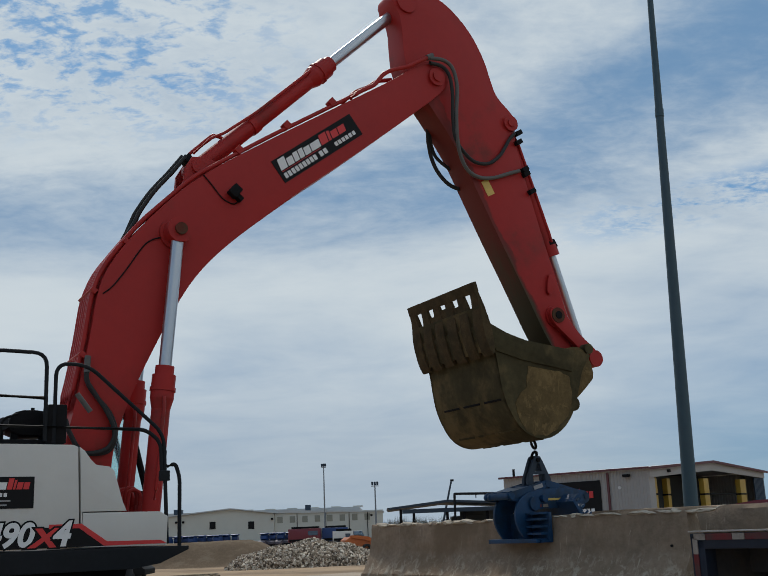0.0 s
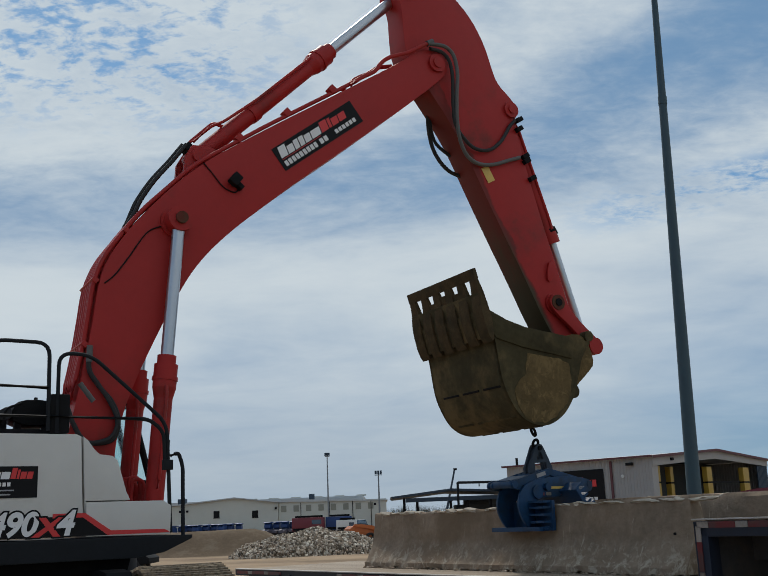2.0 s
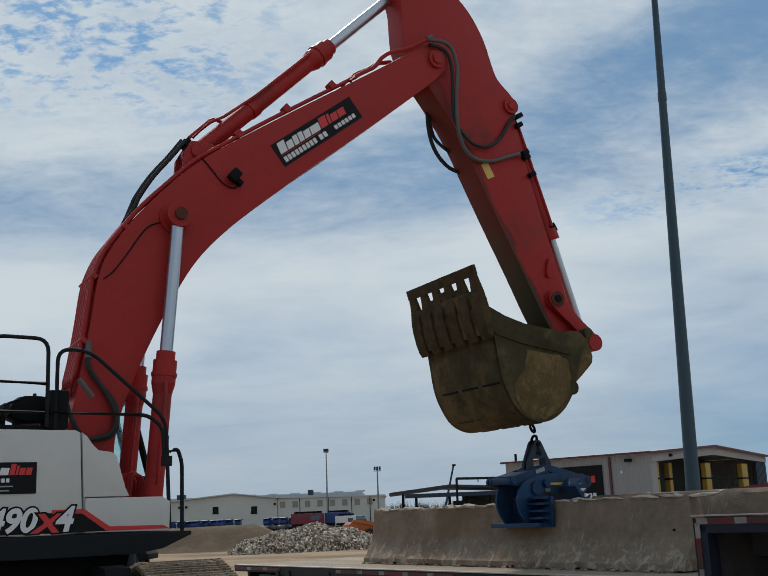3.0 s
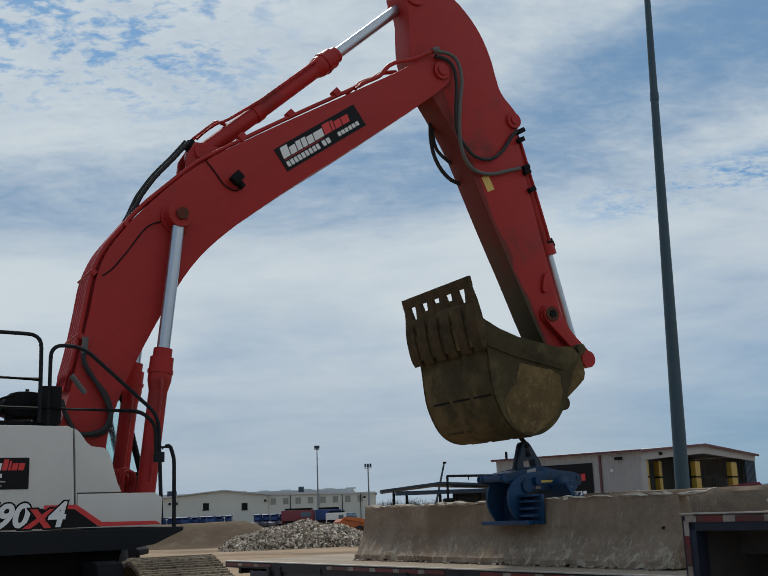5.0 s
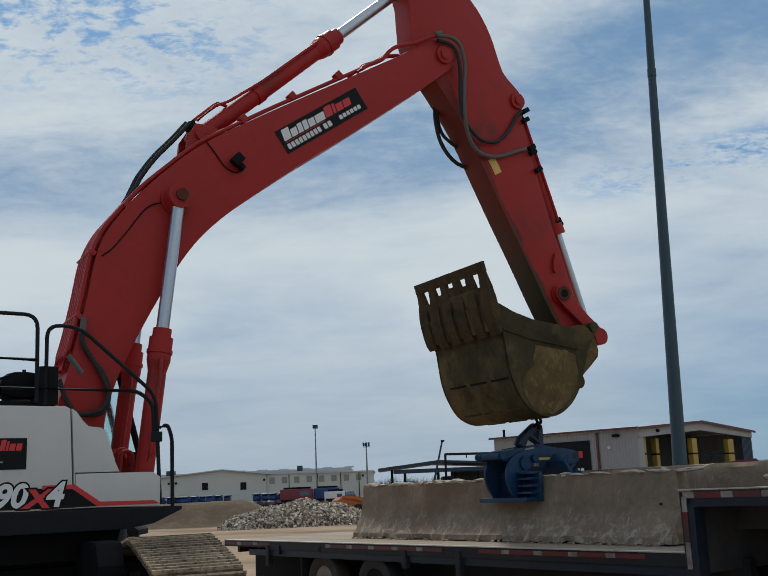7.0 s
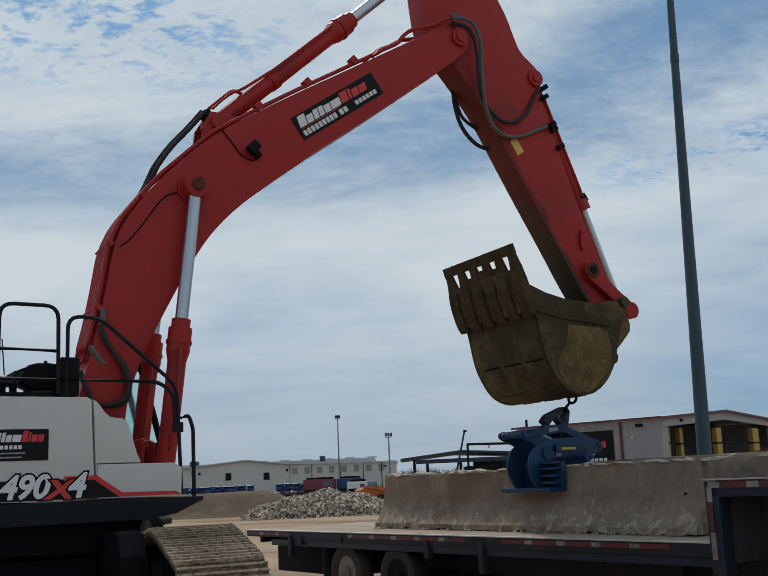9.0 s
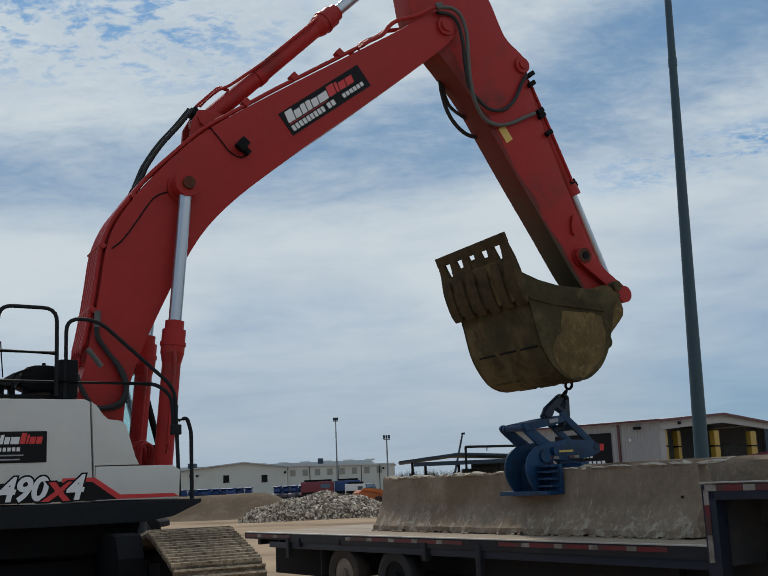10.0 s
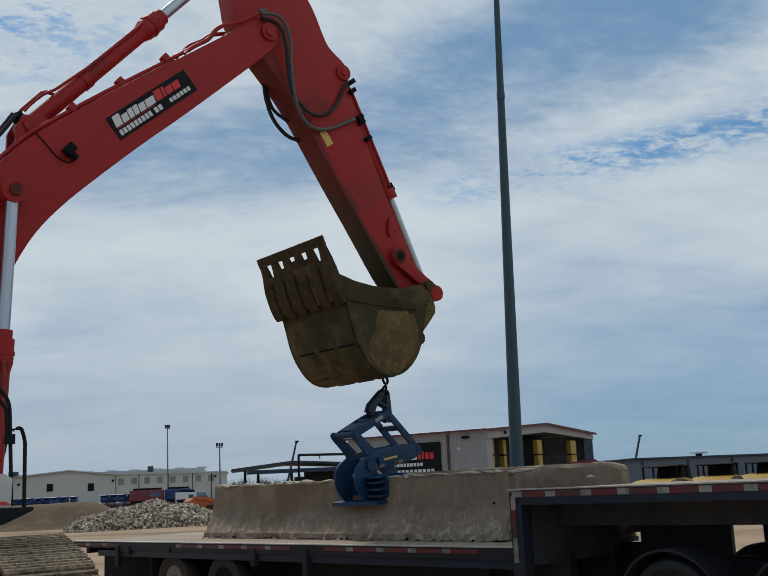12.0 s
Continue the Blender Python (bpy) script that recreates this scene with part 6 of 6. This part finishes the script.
def dirt_bank():
    b = bmesh.new()
    xs, ys = [-40 + i * 0.5 for i in range(68)], [60 + j * 0.4 for j in range(22)]
    g = []
    for j, y in enumerate(ys):
        line = []
        for x in xs:
            v = min(1.0, max(0.0, (y - 60.3) / 3.2))
            back = min(1.0, max(0.0, (68.2 - y) / 2.0))
            side = min(1.0, max(0.0, (-5.6 - x) / 2.2))
            z = 1.42 * (v * v * (3 - 2 * v)) * back * side ** 0.7 + 0.10 * noise.noise(Vector((x * 0.9, y * 0.9, 0))) * v * back * side
            line.append(b.verts.new((x, y, z - 0.02)))
        g.append(line)
    for j in range(len(ys) - 1):
        for i in range(len(xs) - 1):
            b.faces.new((g[j][i], g[j][i + 1], g[j + 1][i + 1], g[j + 1][i]))
    smooth(b, 60)
    tagged(part("dirt_bank", b, SOIL), "low bank of bare brown soil", "dirt bank", kind="structure")


dirt_bank()


def car(x, y, yaw, mat, label, cat="car", tall=0.0, length=4.4, group=""):
    o = empty(cat.replace(" ", "_"), pose(x, y, 0, 0, 0, yaw), label, cat, group)
    h = length / 2
    body = prism(rounded([(-h, 0.35), (h, 0.35), (h, 0.75 + tall), (h * 0.55, 0.92 + tall), (-h, 0.98 + tall)], 1), -0.88, 0.88, 0.06)
    part("body", body, mat, o)
    part("cabin", prism([(-h * 0.85, 0.9 + tall), (h * 0.5, 0.9 + tall), (h * 0.18, 1.45 + tall), (-h * 0.65, 1.45 + tall)], -0.76, 0.76, 0.05), GLASS, o)
    part("roof", box(-h * 0.64, h * 0.17, -0.72, 0.72, 1.44 + tall, 1.50 + tall, 0.02), mat, o)
    for sx in (-0.62, 0.62):
        for sy in (-0.82, 0.82):
            w = part("wheel", wheel_mesh(0.34 + tall * 0.3, 0.22, 16), RUBBER, o)
            w.matrix_basis = pose(sx * h, sy, 0.34 + tall * 0.3)
            part("rim", rod((0, -0.09, 0), (0, 0.09, 0), 0.20, n=16), HUB, w)


def box_truck(x, y, yaw, mat, label, cat, w, h, d=2.4):
    o = empty(cat.replace(" ", "_"), pose(x, y, 0, 0, 0, yaw), label, cat)
    part("body", box(0, w, 0, d, 0.9, h, 0.06), mat, o)
    part("chassis", box(-0.4, w + 0.2, 0.2, d - 0.2, 0.55, 0.9), BLACK, o)
    part("window_band", box(w * 0.62, w - 0.25, -0.03, -0.005, h - 0.62, h - 0.22), GLASS, o)
    part("lower_band", box(0.1, w - 0.1, -0.03, -0.005, 0.95, 1.15), BLACK, o)
    part("roof_rack", box(0.3, w - 0.2, 0.2, d - 0.2, h, h + 0.18), BLACK, o)
    for sx in (0.5, w - 0.5):
        wh = part("wheel", wheel_mesh(0.48, 0.3, 18), RUBBER, o)
        wh.matrix_basis = pose(sx, 0.1, 0.48)


def utility_vehicle(x, y, yaw, group):
    """Small cab with a rounded roof, a bonnet and a load bed."""
    o = empty("utility_vehicle", pose(x, y, 0, 0, 0, yaw), "small dark blue utility vehicle parked in a row", "utility vehicle", group)
    part("body", prism(rounded([(-1.3, 0.45), (1.3, 0.45), (1.3, 0.95), (0.75, 1.08), (-1.3, 1.05)], 1), -0.42, 0.42, 0.04), UTIL, o)
    part("cab", prism(rounded([(-0.55, 1.05), (0.75, 1.05), (0.5, 1.72), (-0.5, 1.72)], 1), -0.36, 0.36, 0.04), CARBLUE, o)
    part("roof", prism(rounded([(-0.66, 1.70), (-0.6, 1.88), (0.52, 1.88), (0.62, 1.70)], 2), -0.43, 0.43, 0.05), CARBLUE, o)
    for sx in (-0.85, 0.85):
        for sy in (-0.38, 0.38):
            w = part("wheel", wheel_mesh(0.36, 0.2, 14), RUBBER, o)
            w.matrix_basis = pose(sx, sy, 0.36)


for i in range(9):
    utility_vehicle(-24.75 + i * 0.96 + 0.12 * math.sin(i * 2.3), 121 + (i % 3) * 0.9, 70 + 9 * (i * 7 % 3), "blue utility vehicles behind the bank")
for i in range(6):
    utility_vehicle(-13.1 + i * 0.95, 118 + (i % 2) * 0.5, 78, "blue utility vehicles near the rubble")
car(-10.55, 39.6, 0, BLACK, "black car parked behind the excavator", "car", 0.0, 3.6)
box_truck(-8.5, 96, 0, CARRED, "dark red equipment truck with a roof rack", "equipment truck", 3.0, 2.1)
box_truck(-5.4, 97, 0, CARBLUE, "blue skip container truck", "container truck", 2.4, 2.1)
box_truck(-4.1, 90, 0, CARWHITE, "white service truck by the rubble", "service truck", 1.8, 1.75)
car(-2.4, 92, 70, CARWHITE, "white car parked behind the rubble", "car", 0.25)


def loader(x, y, yaw, mat, label, cat, s=1.0):
    """Small wheeled loader: body, arms, bucket."""
    o = empty(cat.replace(" ", "_"), pose(x, y, 0, 0, 0, yaw), label, cat)
    part("body", prism(rounded([(-1.0 * s, 0.4), (1.0 * s, 0.4), (1.1 * s, 1.1 * s), (0.2 * s, 1.3 * s), (-1.0 * s, 1.4 * s)], 1), -0.7 * s, 0.7 * s, 0.05), mat, o)
    part("arm", prism(rounded([(-0.8 * s, 1.35 * s), (-0.6 * s, 1.55 * s), (1.2 * s, 1.3 * s), (1.9 * s, 0.5), (1.75 * s, 0.4), (1.0 * s, 1.05 * s)], 1), -0.85 * s, -0.72 * s), mat, o)
    part("bucket", prism([(1.7 * s, 0.1), (2.6 * s, 0.1), (2.2 * s, 0.3), (2.0 * s, 0.9), (1.8 * s, 0.9)], -0.95 * s, 0.95 * s), mat, o)
    for sx in (-0.6, 0.6):
        for sy in (-0.8, 0.8):
            w = part("wheel", wheel_mesh(0.42 * s, 0.3 * s, 18), RUBBER, o)
            w.matrix_basis = pose(sx * s, sy * s, 0.42 * s)


loader(-1.75, 75, 20, ORANGE, "rusty orange loader behind the rubble heap", "loader", 0.95)
loader(29.1, 80, 160, CARRED, "red loader with raised arms beside the workshop", "loader", 1.95)


def compactor(x, y, yaw, mat, label):
    """Yellow site roller: drum, hood, canopy on posts."""
    o = empty("road_roller", pose(x, y, 0, 0, 0, yaw) @ Matrix.Scale(1.24, 4), label, "road roller", "road rollers")
    part("drum", rod((-1.5, -0.75, 0.5), (-1.5, 0.75, 0.5), 0.5, n=28), BLACK, o)
    part("drum_frame", box(-2.1, -0.6, -0.9, 0.9, 0.5, 0.68, 0.04), mat, o)
    part("hood", prism(rounded([(-0.4, 0.45), (1.9, 0.45), (1.9, 0.98), (1.4, 1.12), (-0.4, 1.16)], 2), -0.7, 0.7, 0.05), mat, o)
    part("seat", box(-0.35, 0.2, -0.3, 0.3, 1.15, 1.5, 0.06), BLACK, o)
    part("steering_column", rod((-0.7, 0, 0.8), (-0.45, 0, 1.45), 0.05), BLACK, o)
    for px in (0.08, 0.92):
        for py in (-0.62, 0.62):
            part("canopy_post", rod((px, py, 0.7), (px, py, 1.56), 0.035, n=8), BLACK, o)
    part("cab_frame", prism(rounded([(-0.80, 0.9), (0.2, 0.9), (0.18, 1.35), (0.0, 1.57), (-0.5, 1.57), (-0.72, 1.40)], 2), -0.45, 0.45, 0.03), BLACK, o)
    part("canopy", prism(rounded([(0.0, 1.50), (0.06, 1.58), (0.92, 1.60), (1.0, 1.53), (0.92, 1.55), (0.08, 1.53)], 1), -0.68, 0.68, 0.01), BLACK, o)
    for py in (-0.75, 0.75):
        w = part("wheel", wheel_mesh(0.55, 0.4, 20), RUBBER, o)
        w.matrix_basis = pose(1.0, py, 0.55)


for x, y, yaw in ((19.5, 42.0, 222), (22.9, 44.0, 230), (26.2, 45.5, 225), (30.6, 46.0, 222)):
    compactor(x, y, yaw, YELLOW, "yellow and black ride-on road roller with a canopy")


def grey_hall():
    o = empty("storage_hall", pose(0, 140, 0), "long low blue-grey storage hall", "storage hall")
    part("wall", prism([(48, 0), (120, 0), (120, 3.1), (58.5, 3.45), (48, 2.75)], 0, 25), BLUEWALL, o)
    part("roof", prism([(47.4, 2.75), (58.5, 3.47), (121, 3.12), (121, 3.3), (58.5, 3.7), (47.4, 2.95)], -0.5, 25), STEELBLUE, o)
    for i in range(7):
        part("bay_post", box(60 + i * 7, 60.25 + i * 7, -0.1, -0.01, 0, 3.2), STEELBLUE, o)
    part("roof_vent", box(69.5, 71.4, 2, 4, 4.0, 4.25), CARWHITE, o)
    part("vent_neck", box(70.1, 70.8, 2.6, 3.4, 3.4, 4.0), BLACK, o)


grey_hall()


def tractor_unit():
    """Rear of the truck under the gooseneck: wheels, fenders, frame."""
    o = empty("truck_tractor", TRAILER.matrix_basis @ pose(T_LEN + 2.35, 0, 0), "dark truck tractor coupled under the trailer neck", "truck")
    part("chassis_beam", box(-1.2, 5.2, 0.85, 1.0, 0.52, 0.82), RAIL, o)
    part("chassis_beam", box(-1.2, 5.2, 1.55, 1.70, 0.52, 0.82), RAIL, o)
    part("coupling_plate", box(0.15, 1.1, 0.75, 1.8, 0.822, 1.12, 0.03), RAIL, o)
    for x in (-0.55, 0.78):
        for y in (0.30, 2.25):
            w = part("wheel", wheel_mesh(0.46, 0.5), RUBBER, o)
            w.matrix_basis = pose(x, y, 0.46)
            part("rim", rod((0, -0.2, 0), (0, 0.2, 0), 0.29, n=24), STEEL, w)
        b = bmesh.new()
        n = 16
        ring = []
        for k in range(n + 1):
            a = radians(20 + 140 * k / n)
            ring.append([b.verts.new((x + r * math.cos(a), y, 0.46 + r * math.sin(a))) for r, y in ((0.55, 0.0), (0.55, 0.58), (0.525, 0.58), (0.525, 0.0))])
        for k in range(n):
            for i in range(4):
                b.faces.new((ring[k][i], ring[k][(i + 1) % 4], ring[k + 1][(i + 1) % 4], ring[k + 1][i]))
        b.faces.new(ring[0]), b.faces.new(ring[-1][::-1])
        bmesh.ops.recalc_face_normals(b, faces=b.faces)
        smooth(b, 40)
        part("fender", b, STEEL, o, "black rounded fender")
    part("cab", box(2.6, 5.2, 0.1, 2.45, 0.6, 3.4, 0.1), NAVY, o)
    part("fuel_tank", rod((1.7, 0.35, 0.62), (2.5, 0.35, 0.62), 0.3), ALU, o)


tractor_unit()

# ---- motion of the machine ----
# seconds, boom angle, stick angle, bucket against the stick
SWING = [(0.0, 49.97, -59.31, 55.13), (0.5, 49.99, -59.97, 55.23), (1.0, 49.97, -60.01, 55.18), (1.5, 50.13, -59.89, 55.18), (2.0, 50.29, -59.64, 55.13), (2.5, 50.27, -59.65, 55.13),
         (3.0, 50.26, -59.69, 55.13), (5.0, 48.30, -62.21, 55.43), (5.5, 47.22, -63.35, 55.48), (6.0, 47.21, -62.71, 55.33), (6.5, 47.24, -61.11, 55.13), (7.0, 47.17, -59.58, 55.03),
         (8.8, 47.20, -56.60, 54.50), (9.0, 47.90, -55.96, 54.43), (9.5, 49.88, -53.95, 54.43), (10.0, 50.07, -53.75, 54.38), (10.5, 50.35, -53.69, 54.43), (11.0, 51.26, -53.49, 55.03), (11.5, 52.17, -53.25, 55.28),
         (12.0, 53.24, -52.67, 55.53)]
# seconds, near and far joint of the clamp (rise in degrees), shackle foot x and z, its lean
GRIP = [(0.0, 0, 0, 0.14, 0.355, -2), (3.0, 0, 0, 0.10, 0.36, -1), (5.0, 0, 0, 0.097, 0.31, -9), (5.5, 0, 0, 0.075, 0.29, -34), (6.0, 0, 0, 0.08, 0.295, -34), (6.5, 0, 0, 0.085, 0.31, -8), (7.0, 0, 0, 0.16, 0.295, 29),
        (8.8, 0, 11, 0.175, 0.385, 45), (9.0, 0, 16, 0.19, 0.42, 43), (9.5, 0, 32, 0.295, 0.565, 31), (10.5, -2, 32, 0.325, 0.625, 26), (11.0, -4, 33, 0.285, 0.66, 25), (11.5, -6, 34.5, 0.245, 0.735, 25), (12.0, -9, 38, 0.248, 0.825, 22)]


def polar(r, deg):
    return r * math.cos(radians(deg)), r * math.sin(radians(deg))


def turned(x, z, deg):
    c, s = math.cos(radians(deg)), math.sin(radians(deg))
    return c * x - s * z, s * x + c * z


def along(table, t):
    for a, b in zip(table, table[1:]):
        if a[0] <= t <= b[0]:
            f = (t - a[0]) / (b[0] - a[0])
            return [p + (q - p) * f for p, q in zip(a[1:], b[1:])]
    return list(table[-1][1:])


def machine_at(b, s, k):
    """Boom, stick and bucket poses in the excavator's space, with the ends of its rams."""
    tip = (FOOT[0] + polar(BOOM_LEN, b)[0], FOOT[1] + polar(BOOM_LEN, b)[1])
    pin = (tip[0] + polar(STICK_LEN, s)[0], tip[1] + polar(STICK_LEN, s)[1])
    r = {"boom": pose(FOOT[0], 0, FOOT[1], 0, -b, 0), "stick": pose(tip[0], 0, tip[1], 0, -s, 0), "bucket": pose(pin[0], 0, pin[1], 0, -(s + k), 0)}
    q = turned(3.50, 1.465, b)
    foot = (FOOT[0] + q[0], FOOT[1] + q[1])
    e = turned(-1.155, 0.25, s)
    eye = (tip[0] + e[0], tip[1] + e[1])
    a = math.degrees(math.atan2(eye[1] - foot[1], eye[0] - foot[0]))
    r["stick_barrel"], r["stick_rod"] = pose(foot[0], 0, foot[1], 0, -a, 0), pose(eye[0], 0, eye[1], 0, -a, 0)
    k = turned(2.57, 1.12, b)
    eye = (FOOT[0] + k[0], FOOT[1] + k[1])
    foot = (0.60, 1.80)
    a = math.degrees(math.atan2(eye[1] - foot[1], eye[0] - foot[0]))
    for i, y in enumerate((-0.49, 0.66)):
        r["boom_barrel", i], r["boom_rod", i] = pose(foot[0], y, foot[1], 0, -a, 0), pose(eye[0], y, eye[1], 0, -a, 0)
    return r


def motions():
    rows = {}
    for t, b, s, k in SWING:
        for key, m in machine_at(b, s, k).items():
            rows.setdefault(key, []).append((t, m))
    for key in ("boom", "stick", "bucket", "stick_barrel", "stick_rod"):
        walk(MOVING[key], rows[key])
    for i in range(2):
        walk(MOVING["boom_barrels"][i], rows["boom_barrel", i])
        walk(MOVING["boom_rods"][i], rows["boom_rod", i])
    times = [0.0, 0.5, 1.0, 1.5, 2.0, 2.5, 3.0, 5.0, 5.5, 6.0, 6.5, 7.0, 7.9, 8.8, 9.0, 9.5, 10.0, 10.5, 11.0, 11.5, 12.0]
    grip = {k: [] for k in CLAMP_PARTS}
    hang = [[] for _ in LINKS]
    base = CLAMP.matrix_basis
    exm = EXCAVATOR.matrix_basis
    for t in times:
        near, far, x, z, lean = along(GRIP, t)
        grip["arm_near"].append((t, pose(0, 0, 0.16, 0, near, 0) @ pose(0, 0, -0.16)))
        grip["arm_far"].append((t, pose(0, 0, 0.16, 0, far, 0) @ pose(0, 0, -0.16)))
        jr = turned(0.82, 0.03, -near)
        jl = turned(-0.53, 0.04, -far)
        for key, (jx, jz) in (("link_far", jr), ("link_near", jl)):
            a = math.degrees(math.atan2(z - jz - 0.16, x - jx))
            grip[key].append((t, pose(jx, 0, jz + 0.16, 0, -a, 0)))
        grip["shackle"].append((t, pose(x, 0, z, 0, lean, 0)))
        ring = base @ (pose(x, 0, z, 0, lean, 0) @ Vector((0, 0, 0.335)))
        eye = exm @ (machine_at(*along(SWING, t))["bucket"] @ Vector((-0.97, -0.46, -1.365)))
        dirn = eye - ring
        for k in range(2):
            p = ring + dirn * (0.20 + 0.60 * k)
            q = dirn.to_track_quat('Z', 'Y').to_matrix().to_4x4()
            hang[k].append((t, Matrix.Translation(p) @ q @ pose(0, 0, 0, 0, 0, 90 * (k % 2) + 40)))
    for key, r in grip.items():
        walk(CLAMP_PARTS[key], r)
    for o, r in zip(LINKS, hang):
        walk(o, r)


motions()
